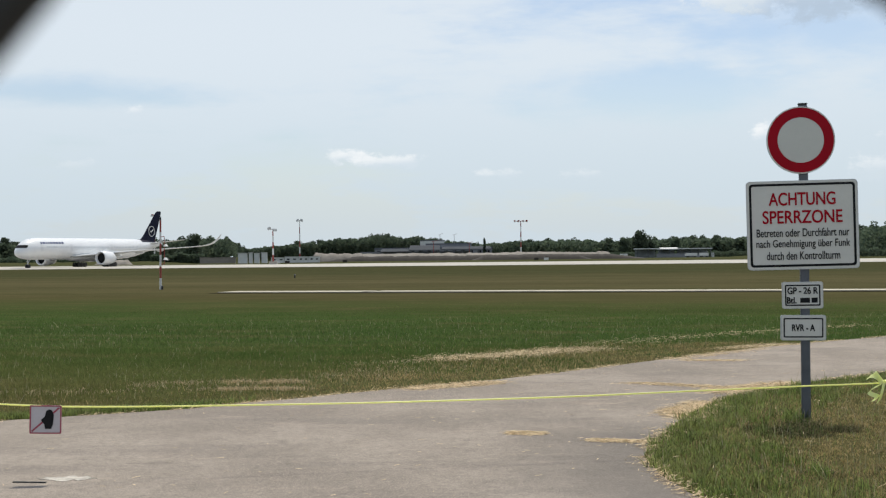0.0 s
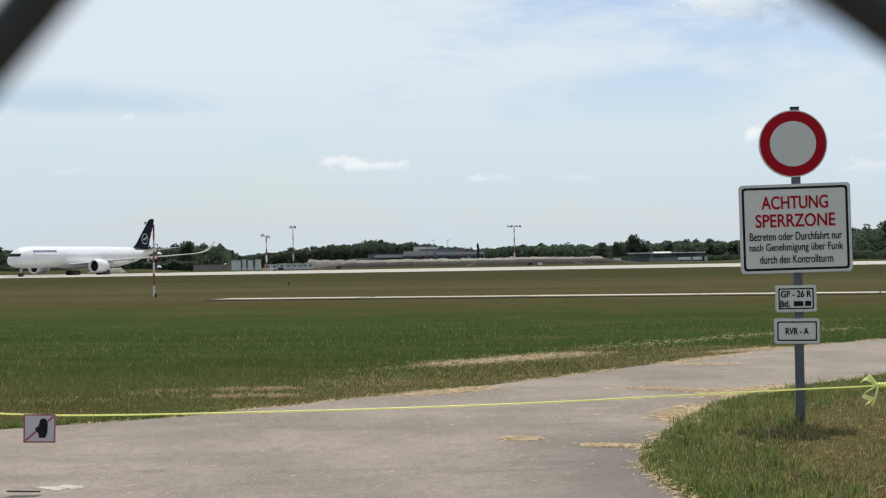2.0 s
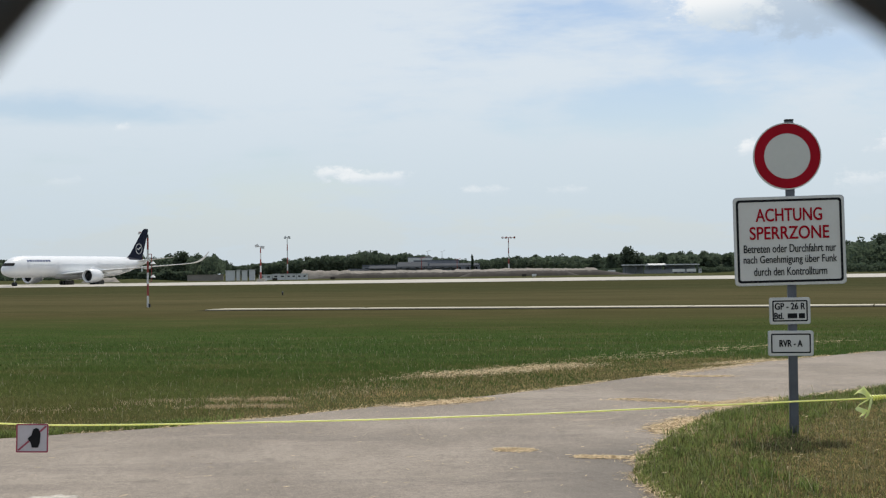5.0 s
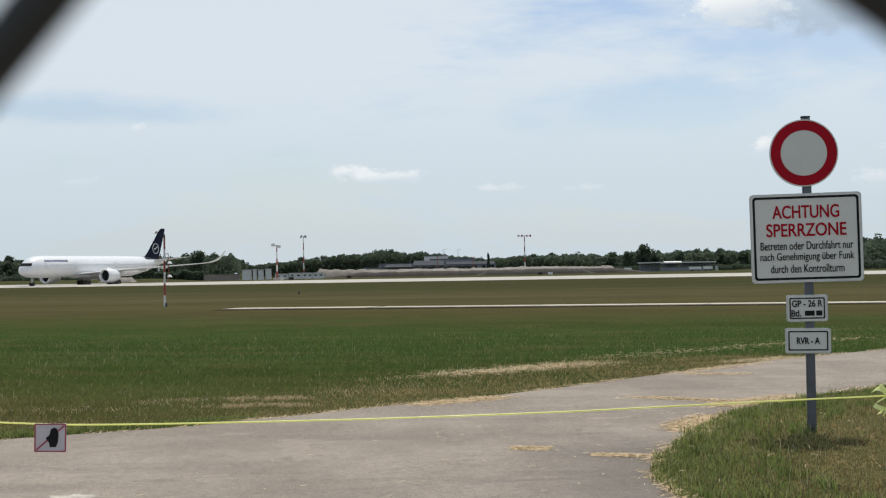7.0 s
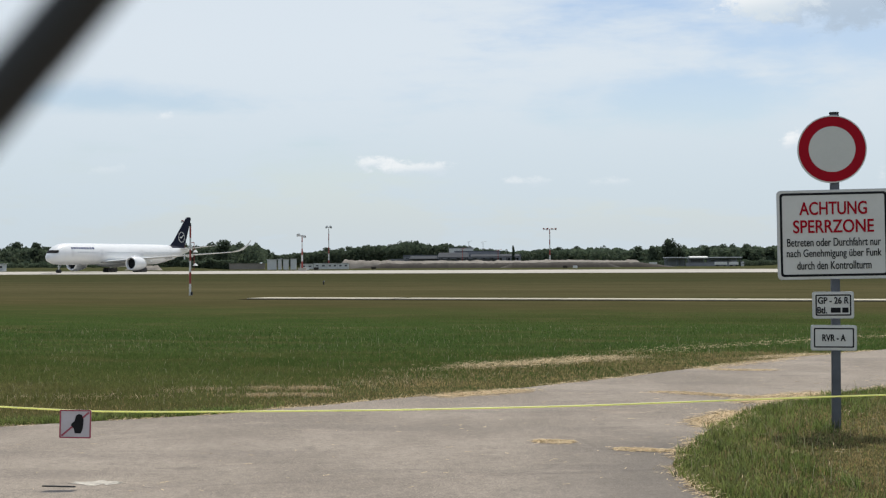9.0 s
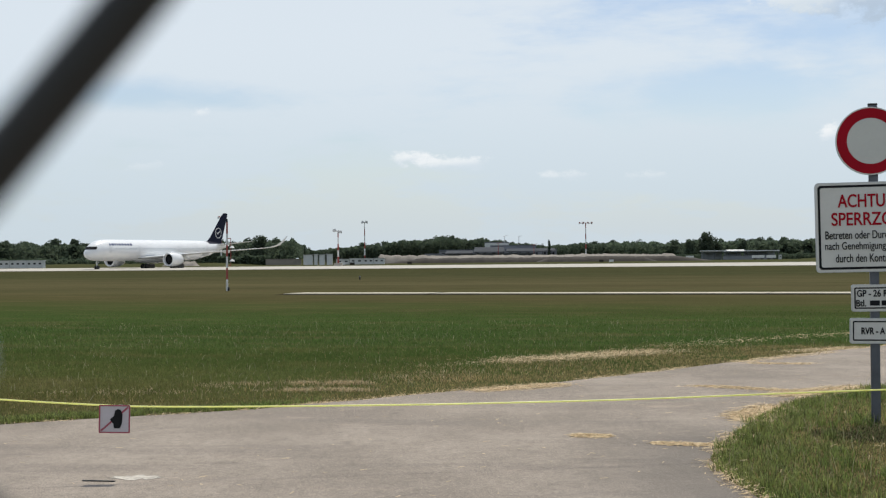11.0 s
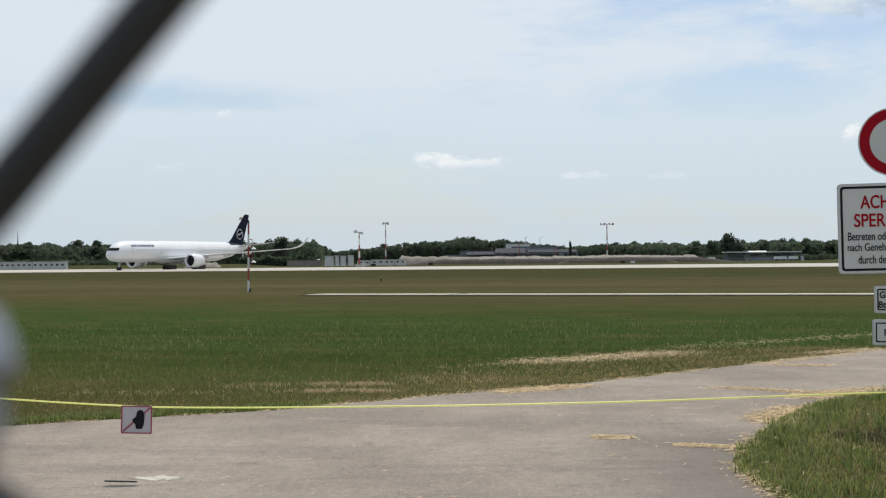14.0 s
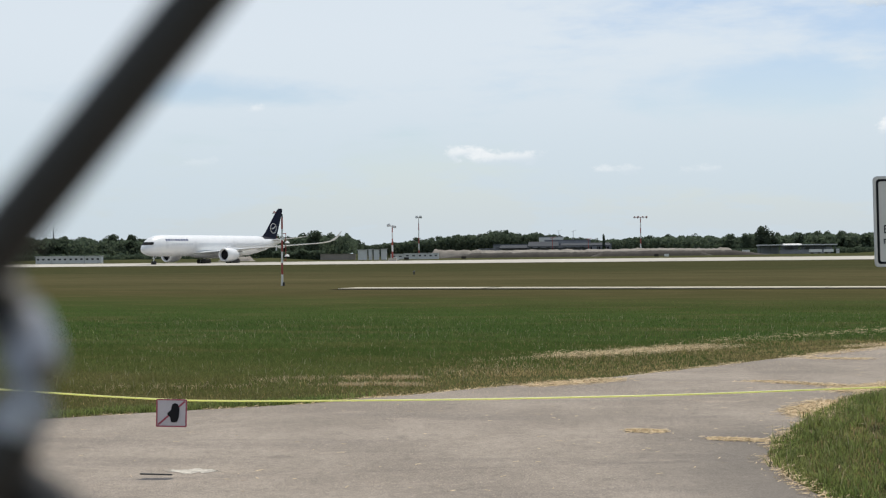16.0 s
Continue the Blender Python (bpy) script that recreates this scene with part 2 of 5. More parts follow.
def asphalt():
    """Old bleached asphalt: pale stones in a grey binder, tyre-worn lighter bands, cracks and stains."""
    m = bpy.data.materials.new("asphalt_worn")
    m.use_nodes = True
    n = Nodes(m.node_tree)
    p = n.add("ShaderNodeNewGeometry").outputs["Position"]
    big = n.noise(n.vec("MULTIPLY", p, (1, 0.6, 1)), 0.55, 5.0, 0.6)
    mid = n.noise(p, 4.0, 5.0, 0.65)
    stones = n.noise(p, 95.0, 2.0, 0.7)
    c = n.mix(n.smooth(big, 0.35, 0.68), (0.197, 0.1735, 0.149, 1), (0.296, 0.2605, 0.224, 1))
    c = n.mix(n.math("MULTIPLY", n.smooth(mid, 0.5, 0.75), 0.5), c, (0.15, 0.136, 0.12, 1))
    smear = n.noise(n.vec("MULTIPLY", p, (0.35, 1.1, 1)), 1.1, 6.0, 0.65)
    c = n.mix(n.math("MULTIPLY", n.smooth(smear, 0.48, 0.68), 0.55), c, (0.158, 0.141, 0.128, 1))
    pale = n.noise(n.vec("ADD", n.vec("MULTIPLY", p, (0.5, 1.0, 1)), (9, 4, 0)), 2.1, 6.0, 0.7)
    c = n.mix(n.math("MULTIPLY", n.smooth(pale, 0.56, 0.72), 0.5), c, (0.38, 0.318, 0.262, 1))
    c = n.mix(n.math("MULTIPLY", n.smooth(stones, 0.5, 0.70), 0.8), c, (0.43, 0.37, 0.32, 1))
    c = n.mix(n.math("MULTIPLY", n.smooth(stones, 0.48, 0.32), 0.7), c, (0.10, 0.095, 0.09, 1))
    vor = n.add("ShaderNodeTexVoronoi", Vector=n.vec("ADD", p, n.vec("MULTIPLY", n.add("ShaderNodeTexNoise", Vector=p, Scale=1.3).outputs["Color"], (0.9, 0.9, 0))), Scale=0.32)
    vor.feature = "DISTANCE_TO_EDGE"
    crack = n.smooth(vor.outputs["Distance"], 0.010, 0.002)
    c = n.mix(n.math("MULTIPLY", crack, n.math("MULTIPLY", n.smooth(mid, 0.5, 0.62), 0.15)), c, (0.07, 0.065, 0.06, 1))
    grain = n.noise(n.vec("MULTIPLY", p, (1, 0.7, 1)), 22.0, 3.0, 0.75)
    tone = n.math("MULTIPLY_ADD", grain, 0.75, 0.64)
    c = n.mix(1.0, c, n.add("ShaderNodeCombineColor", Red=n.math("MULTIPLY", tone, 1.015), Green=tone, Blue=n.math("MULTIPLY", tone, 0.985)).outputs[0], "MULTIPLY")
    # a darker, newer lane that bends round the grass island
    off = n.vec("LENGTH", n.vec("SUBTRACT", n.vec("MULTIPLY", p, (1, 1, 0)), (4.9, 9.3, 0)))
    lane = n.smooth(n.math("ADD", off, n.math("MULTIPLY", n.math("SUBTRACT", big, 0.5), 1.8)), 5.1, 3.5)
    c = n.mix(n.math("MULTIPLY", lane, 0.5), c, (0.118, 0.110, 0.102, 1))
    s = n.add("ShaderNodeBsdfPrincipled", Base_Color=c, Roughness=0.9)
    s.inputs["Specular IOR Level"].default_value = 0.06
    n.put(s.inputs["Normal"], n.add("ShaderNodeBump", Strength=0.5, Distance=0.006, Height=stones).outputs[0])
    n.tree.links.new(s.outputs[0], n.add("ShaderNodeOutputMaterial").inputs[0])
    return m


TURF, BLADES, ASPHALT = turf("turf_soil"), turf("turf_blades", True), asphalt()
CONCRETE = material("concrete_pale", (0.44, 0.41, 0.36), (0.34, 0.315, 0.275), 0.85, scale=0.08, fine=1.5)
PATHSLAB = material("concrete_cream", (0.44, 0.40, 0.31), (0.34, 0.31, 0.24), 0.9, scale=0.6, fine=5, objrand=0.12)
GALV = material("galvanised_steel", (0.13, 0.14, 0.165), (0.09, 0.098, 0.115), 0.45, 0.6, scale=8, fine=120)
SIGNBACK = material("aluminium_edge", (0.55, 0.56, 0.57), (0.45, 0.46, 0.47), 0.4, 0.5, scale=10, fine=90)
SIGNWHITE = material("reflective_sheet_white", (0.645, 0.64, 0.605), (0.60, 0.595, 0.56), 0.5, scale=3, fine=40, spec=0.2)
SIGNGREY = material("reflective_sheet_disc", (0.59, 0.595, 0.555), (0.55, 0.555, 0.52), 0.5, scale=3, fine=40)
RED = material("sign_red", (0.37, 0.007, 0.019), (0.31, 0.007, 0.017), 0.6, scale=4, fine=60, spec=0.08)
BLACK = material("sign_black", (0.010, 0.011, 0.013), (0.016, 0.016, 0.018), 0.6, spec=0.1)
PLASTIC_YELLOW = material("rope_yellow", (0.97, 0.97, 0.50), (0.93, 0.95, 0.40), 0.32, scale=30, fine=300, translucent=0.5, spec=1.0)
WIRE = material("fence_wire", (0.012, 0.0125, 0.013), (0.020, 0.019, 0.018), 0.5, 0.1, scale=60, fine=900, bump=0.00005)
# paler copy of the wire, with the sky's sheen put into its colour
WIRE_SHEEN = material("fence_wire_sheen", (0.36, 0.38, 0.42), (0.22, 0.23, 0.25), 0.35, 0.75, scale=150, fine=900)
STRAW = material("dry_straw", (0.67, 0.525, 0.365), (0.52, 0.395, 0.26), 0.8, scale=4, fine=30, island=0.35, translucent=0.15)
WHITEPAINT = material("aircraft_white", (0.80, 0.81, 0.82), (0.75, 0.76, 0.77), 0.28, scale=0.4, fine=4, coat=0.4)
WINGGREY = material("aircraft_grey", (0.66, 0.68, 0.69), (0.60, 0.62, 0.63), 0.35, scale=0.6, fine=5)
NAVY = material("aircraft_navy", (0.004, 0.006, 0.020), (0.006, 0.009, 0.026), 0.55, scale=0.5, fine=4, spec=0.12)
DARK = material("dark_rubber", (0.02, 0.02, 0.021), (0.03, 0.03, 0.03), 0.7)
MASTRED = material("mast_red", (0.33, 0.055, 0.04), (0.27, 0.05, 0.04), 0.55, scale=2, fine=20)
MASTWHITE = material("mast_white", (0.72, 0.72, 0.70), (0.62, 0.62, 0.60), 0.55, scale=2, fine=20)
LEAF = material("leaf_mid", (0.093, 0.122, 0.090), (0.070, 0.096, 0.070), 0.8, scale=0.12, fine=1.2, island=0.15, objrand=0.28, translucent=0.5, spec=0.15)
BARK = material("bark", (0.10, 0.08, 0.06), (0.06, 0.05, 0.04), 0.9, scale=3, fine=20, bump=0.02)


# ---------------------------------------------------------------- mesh helpers
def link(name, verts, faces, mat, parent=None, label="", smooth=False):
    me = bpy.data.meshes.new(name)
    me.from_pydata([tuple(v) for v in verts], [], faces)
    if smooth:
        me.polygons.foreach_set("use_smooth", [True] * len(me.polygons))
    me.materials.append(mat)
    me.update()
    ob = new(name, me)
    if parent is not None:
        ob.parent = parent
    if label:
        ob["label"] = label
    return ob


def part(name, bm, mat, parent=None, label="", smooth=False):
    me = bpy.data.meshes.new(name)
    bmesh.ops.recalc_face_normals(bm, faces=bm.faces)
    bm.to_mesh(me)
    bm.free()
    if smooth:
        me.polygons.foreach_set("use_smooth", [True] * len(me.polygons))
    me.materials.append(mat)
    ob = new(name, me)
    if parent is not None:
        ob.parent = parent
    if label:
        ob["label"] = label
    return ob


def thing(name, m, label, category, group="", kind=""):
    e = new(name)
    e.matrix_basis = m
    return tagged(e, label, category, group, kind)


def box(bm, cx, cy, cz, sx, sy, sz, bevel=0.0, rot=None):
    m = Matrix.Translation((cx, cy, cz)) @ (rot or Matrix.Identity(4)) @ Matrix.Diagonal((sx, sy, sz, 1))
    g = bmesh.ops.create_cube(bm, size=1, matrix=m)
    if bevel:
        edges = {e for v in g["verts"] for e in v.link_edges}
        bmesh.ops.bevel(bm, geom=list(edges), offset=bevel, segments=2, affect="EDGES")
    return bm


def tube(bm, a, b, ra, rb=None, seg=12):
    a, b = Vector(a), Vector(b)
    rb = ra if rb is None else rb
    m = Matrix.Translation((a + b) / 2) @ (b - a).to_track_quat("Z", "Y").to_matrix().to_4x4()
    bmesh.ops.create_cone(bm, cap_ends=True, segments=seg, radius1=ra, radius2=rb, depth=(b - a).length, matrix=m)
    return bm


def sweep(points, radius, seg=10, closed=False):
    """Verts and faces of a round bar along points."""
    pts = [Vector(p) for p in points]
    vs, fs = [], []
    up = Vector((0.13, 0.37, 0.92)).normalized()
    for i, p in enumerate(pts):
        d = (pts[min(i + 1, len(pts) - 1)] - pts[max(i - 1, 0)]).normalized()
        s = d.cross(up).normalized()
        t = s.cross(d)
        r = radius[i] if isinstance(radius, (list, tuple)) else radius
        for k in range(seg):
            a = 2 * math.pi * k / seg
            vs.append(p + (s * math.cos(a) + t * math.sin(a)) * r)
    for i in range(len(pts) - 1):
        for k in range(seg):
            k2 = (k + 1) % seg
            fs.append((i * seg + k, i * seg + k2, (i + 1) * seg + k2, (i + 1) * seg + k))
    fs.append(tuple(range(seg)))
    fs.append(tuple(reversed(range((len(pts) - 1) * seg, len(pts) * seg))))
    return vs, fs


def rounded(w, h, r, n=6):
    """Outline of a rounded rectangle about the origin, anticlockwise."""
    out = []
    for cx, cz, a0 in ((w / 2 - r, h / 2 - r, 0), (-w / 2 + r, h / 2 - r, 90), (-w / 2 + r, -h / 2 + r, 180), (w / 2 - r, -h / 2 + r, 270)):
        for k in range(n + 1):
            a = radians(a0 + 90 * k / n)
            out.append((cx + r * math.cos(a), cz + r * math.sin(a)))
    return out


def slab(outline, y0, y1):
    """A plate with that outline in x and z, from y0 to y1."""
    n = len(outline)
    vs = [(x, y0, z) for x, z in outline] + [(x, y1, z) for x, z in outline]
    fs = [tuple(range(n)), tuple(reversed(range(n, 2 * n)))]
    fs += [(k, n + k, n + (k + 1) % n, (k + 1) % n) for k in range(n)]
    return vs, fs


def ring(outer, inner, y0, y1):
    """A flat frame between two outlines with as many points each."""
    n = len(outer)
    vs = [(x, y0, z) for x, z in outer] + [(x, y0, z) for x, z in inner] + [(x, y1, z) for x, z in outer] + [(x, y1, z) for x, z in inner]
    fs = []
    for k in range(n):
        j = (k + 1) % n
        fs += [(k, j, n + j, n + k), (2 * n + k, 3 * n + k, 3 * n + j, 2 * n + j), (k, 2 * n + k, 2 * n + j, j), (n + k, n + j, 3 * n + j, 3 * n + k)]
    return vs, fs


def circle(r, n=64):
    return [(r * math.cos(2 * math.pi * k / n), r * math.sin(2 * math.pi * k / n)) for k in range(n)]


def lettering(text, width, height, mat, parent, x, y, z, weight=0.002):
    """Raised letters as one mesh, fitted to width and height, facing -y, centred on x, z."""
    cu = bpy.data.curves.new("lettering", "FONT")
    cu.body, cu.align_x, cu.extrude = text, "CENTER", 0.002
    tmp = new("lettering_source", cu)
    bpy.context.view_layer.update()
    me = bpy.data.meshes.new_from_object(tmp.evaluated_get(bpy.context.evaluated_depsgraph_get()))
    bpy.data.objects.remove(tmp)
    co = np.empty(len(me.vertices) * 3)
    me.vertices.foreach_get("co", co)
    co = co.reshape(-1, 3)
    lo, hi = co.min(0), co.max(0)
    k = np.array(((width) / (hi[0] - lo[0]), height / (hi[1] - lo[1])))
    out = np.empty_like(co)
    out[:, 0] = (co[:, 0] - (lo[0] + hi[0]) / 2) * k[0] + x
    out[:, 2] = (co[:, 1] - (lo[1] + hi[1]) / 2) * k[1] + z
    out[:, 1] = y - np.where(co[:, 2] > 0, 0.0015, -0.0005)
    me.vertices.foreach_set("co", out.ravel())
    me.materials.clear()
    me.materials.append(mat)
    bm = bmesh.new()
    for k, (ox, oz) in enumerate(((0, 0), (1, 0), (-1, 0), (0, 1), (0, -1), (0.7, 0.7), (-0.7, 0.7), (0.7, -0.7), (-0.7, -0.7))):
        start = len(bm.verts)
        bm.from_mesh(me)
        bm.verts.ensure_lookup_table()
        for v in bm.verts[start:]:
            v.co += Vector((ox * weight, -0.0001 * k, oz * weight))
    bm.to_mesh(me)
    bm.free()
    me.name = "lettering"
    ob = new("lettering", me)
    ob.parent = parent
    return ob


# ---------------------------------------------------------------- ground
def field_z(v):
    """Height of the airfield by distance across it: a slight dip before the raised runway shoulder."""
    return float(np.interp(v, [0, 150, 312, 332, 460, 900], [0, 0, -0.42, 0.04, 0.3, 0.3]))


def from_field(u, v, dz=0.0):
    return Vector((FIELD_U[0] * u + FIELD_N[0] * v, FIELD_U[1] * u + FIELD_N[1] * v, field_z(v) + dz))


def uv_of(x, y):
    return FIELD_U[0] * x + FIELD_U[1] * y, FIELD_N[0] * x + FIELD_N[1] * y


def sheet(name, us, vs_, mat, dz=0.0, parent=None, label=""):
    verts = [from_field(u, v, dz) for v in vs_ for u in us]
    n = len(us)
    faces = [(j * n + i, j * n + i + 1, (j + 1) * n + i + 1, (j + 1) * n + i) for j in range(len(vs_) - 1) for i in range(n - 1)]
    return link(name, verts, faces, mat, parent, label)


US = [-3600, -1500, -600, -250, -100, -40, 0, 40, 100, 250, 600, 1500, 3600]
ground = sheet("ground", US, [-3200, -1000, -300, -80, -20, 0, 20, 60, 150, 240, 312, 332, 390, 460, 900, 1800, 4400], TURF)
tagged(ground, "wide mown airfield turf, green and dry brown in bands", "grass field", kind="structure")
runway = sheet("runway", [-1800, -600, -200, 0, 200, 600, 1800], [317, 332, 350, 372, 397], CONCRETE, 0.06)
tagged(runway, "pale sunlit concrete runway across the airfield", "runway", kind="structure")
# dark bed shows in the joints; its near strip paints the edge's shade
service = sheet("service_path", [-30.0 + 16.6 * k for k in range(16)], [57.6, 59.7, 60.9], material("joint_and_edge_shade", (0.030, 0.027, 0.020), (0.045, 0.040, 0.028), 0.95, spec=0.0), 0.012)
tagged(service, "narrow pale concrete service path in the turf", "path", kind="structure")
for k in range(34):
    u0, u1 = -29.95 + 7.3 * k, -29.95 + 7.3 * k + (7.24 if (k * 7) % 5 else 7.0)
    jit = 0.12 * noise.noise(Vector((k * 1.7, 0.3, 0)))
    low = [from_field(u, v, 0.014) for u, v in ((u0, 58.6 + jit), (u1, 58.6 + jit), (u1, 60.7 + jit), (u0, 60.7 + jit))]
    vv = low + [v + Vector((0, 0, 0.03)) for v in low]
    link("slab", vv, [(4, 5, 6, 7), (0, 1, 5, 4), (1, 2, 6, 5), (2, 3, 7, 6), (3, 0, 4, 7)], PATHSLAB, service)

# the asphalt road: far edge from left to right, then back along the near side and round the grass island
FAR_EDGE = [(-14, 8.6), (-8.5, 11.0), (-5.6, 12.3), (-4.4, 13.1), (-3.57, 13.58), (-2.72, 14.03), (-2.12, 14.6), (-1.49, 15.17), (-0.55, 16.11), (0.57, 17.08), (1.54, 18.21), (3.17, 20.29), (5.19, 22.78), (7.82, 25.2), (14, 30.5), (26, 40)]
ISLAND = [(26, 31), (14, 23.2), (9.0, 20.1), (5.43, 17.51), (4.09, 16.26), (2.94, 14.75), (2.54, 13.84), (2.02, 12.48), (1.62, 11.26), (1.46, 10.47), (1.45, 9.53), (1.55, 8.6), (1.9, 7.6), (2.7, 6.4), (4.5, 5.2), (14, 3.0)]


def wavy(pts, step=0.12, amp=0.05, seed=1):
    """The polyline, cut finely and frayed."""
    out = []
    for (x0, y0), (x1, y1) in zip(pts, pts[1:]):
        k = max(1, int(math.hypot(x1 - x0, y1 - y0) / step))
        for i in range(k):
            t = i / k
            x, y = x0 + (x1 - x0) * t, y0 + (y1 - y0) * t
            w = noise.noise(Vector((x * 2.2, y * 2.2, seed))) * amp + noise.noise(Vector((x * 9, y * 9, seed + 5))) * amp * 0.5
            out.append((x + w * 0.5, y + w))
    return out + [pts[-1]]


FAR_W, ISL_W = wavy(FAR_EDGE, amp=0.08, seed=1), wavy(ISLAND, seed=7)
outline = FAR_W + ISL_W + [(14, -3), (-14, -3)]
bm = bmesh.new()
f = bm.faces.new([bm.verts.new((x, y, 0.012)) for x, y in outline])
bmesh.ops.triangulate(bm, faces=[f])
road = part("road", bm, ASPHALT)
tagged(road, "sun-bleached grey asphalt perimeter road with frayed edges", "road", kind="structure")


def inside(poly, x, y):
    """Even-odd test for arrays of points."""
    px, py = np.array(poly).T
    qx, qy = np.roll(px, -1), np.roll(py, -1)
    res = np.zeros(len(x), bool)
    for a, b, c, d in zip(px, py, qx, qy):
        if b != d:
            res ^= ((b > y) != (d > y)) & (x < (c - a) * (y - b) / (d - b) + a)
    return res


# ---------------------------------------------------------------- restricted-zone sign on its post
def sign_plate(parent, name, w, h, z, x, tilt, border, rim=0.0, label=""):
    p = link(name, *slab(rounded(w, h, 0.035 if w > 0.6 else 0.02), -0.012, 0.012), SIGNBACK, parent, label)
    p.matrix_basis = pose(x, 0, z, 0, tilt, 0)
    link("face", *slab(rounded(w - 0.016, h - 0.016, 0.03 if w > 0.6 else 0.016), -0.014, -0.0121), SIGNWHITE, p)
    o, i = rounded(w - 0.05 - rim, h - 0.05 - rim, 0.03 if w > 0.6 else 0.012), rounded(w - 0.05 - rim - 2 * border, h - 0.05 - rim - 2 * border, 0.018 if w > 0.6 else 0.006)
    link("border", *ring(o, i, -0.0155, -0.0141), BLACK, p)
    return p


SIGN = thing("warning_sign_post", pose(3.255, 12.8, 0, 0, 0, -6), "no-entry disc and white warning plates on grey steel post", "sign")
bm = bmesh.new()
box(bm, 0, 0.045, 1.405, 0.078, 0.055, 2.85, 0.006)
post = part("post", bm, GALV, SIGN, "grey galvanised square steel post")
bm = bmesh.new()
box(bm, 0, 0.045, 2.836, 0.082, 0.06, 0.016, 0.004)
part("cap", bm, DARK, SIGN)
disc = link("disc", *slab(circle(0.303), -0.012, 0.012), SIGNBACK, SIGN, "round red-ringed no-entry disc")
disc.matrix_basis = pose(-0.027, 0, 2.507)
link("ring", *ring(circle(0.292), circle(0.205), -0.0155, -0.0125), RED, disc)
link("centre", *slab(circle(0.203), -0.0150, -0.0125), SIGNGREY, disc)
link("rim", *ring(circle(0.301), circle(0.2925), -0.0155, -0.0125), SIGNWHITE, disc)
big = sign_plate(SIGN, "main_plate", 0.985, 0.80, 1.745, -0.02, -0.8, 0.021, label="white plate with red and black lettering, black border")
lettering("ACHTUNG", 0.585, 0.114, RED, big, 0.0, -0.0155, 0.235, 0.0024)
lettering("SPERRZONE", 0.70, 0.114, RED, big, 0.0, -0.0155, 0.073, 0.0024)
lettering("Betreten oder Durchfahrt nur", 0.815, 0.072, BLACK, big, 0.0, -0.0155, -0.068, 0.0009)
lettering("nach Genehmigung über Funk", 0.825, 0.088, BLACK, big, 0.0, -0.0155, -0.175, 0.0009)
lettering("durch den Kontrollturm", 0.645, 0.072, BLACK, big, 0.0, -0.0155, -0.275, 0.0009)
mid_plate = sign_plate(SIGN, "upper_plate", 0.362, 0.240, 1.112, -0.027, -0.4, 0.012, label="small white plate with black lettering")
lettering("GP - 26 R", 0.265, 0.058, BLACK, mid_plate, 0.0, -0.0155, 0.042, 0.0020)
lettering("Btl.", 0.082, 0.056, BLACK, mid_plate, -0.098, -0.0155, -0.045, 0.0020)
for bx, bw in ((0.02, 0.085), (0.104, 0.054)):
    bm = bmesh.new()
    box(bm, bx, -0.0150, -0.045, bw, 0.002, 0.045)
    part("number_bar", bm, BLACK, mid_plate)
low_plate = sign_plate(SIGN, "lower_plate", 0.401, 0.226, 0.82, -0.024, 0.3, 0.012, label="small white plate with black lettering")
lettering("RVR - A", 0.20, 0.058, BLACK, low_plate, 0.0, -0.0155, 0.0, 0.0020)
for z in (2.62, 2.40, 2.02, 1.46, 1.16, 1.06, 0.87, 0.77):
    bm = bmesh.new()
    box(bm, 0, 0.046, z, 0.10, 0.072, 0.025, 0.004)
    part("clamp", bm, GALV, SIGN)

# ---------------------------------------------------------------- rope barrier across the road
ROPE = [(-6.2, 8.80, 0.79), (-4.6, 9.14, 0.688), (-3.515, 9.377, 0.588), (-3.19, 9.45, 0.557), (-2.77, 9.54, 0.523), (-2.5, 9.6, 0.506), (-1.88, 9.736, 0.488), (-0.74, 9.99, 0.469), (0.0, 10.15, 0.464), (0.874, 10.342, 0.464), (1.726, 10.53, 0.474), (2.72, 10.75, 0.485), (3.338, 10.884, 0.490), (3.62, 10.946, 0.508), (4.6, 11.16, 0.58)]


def spline(points, k=8):
    """Points along a smooth curve through the given ones."""
    p = [Vector(q) for q in points]
    p = [p[0] * 2 - p[1]] + p + [p[-1] * 2 - p[-2]]
    out = []
    for i in range(1, len(p) - 2):
        for s in range(k):
            t = s / k
            a, b, c, d = p[i - 1], p[i], p[i + 1], p[i + 2]
            out.append(0.5 * ((2 * b) + (c - a) * t + (2 * a - 5 * b + 4 * c - d) * t * t + (3 * b - a - 3 * c + d) * t ** 3))
    return out + [p[-2]]


RIBBON = material("ribbon_pale", (0.93, 0.96, 0.55), (0.86, 0.90, 0.38), 0.5, scale=20, fine=200, translucent=0.45)
rope = thing("rope_barrier", Matrix.Identity(4), "bright yellow plastic rope strung low across the road", "rope")
link("rope", *sweep(spline(ROPE), 0.0058, 10), PLASTIC_YELLOW, rope, smooth=True)
random.seed(4)
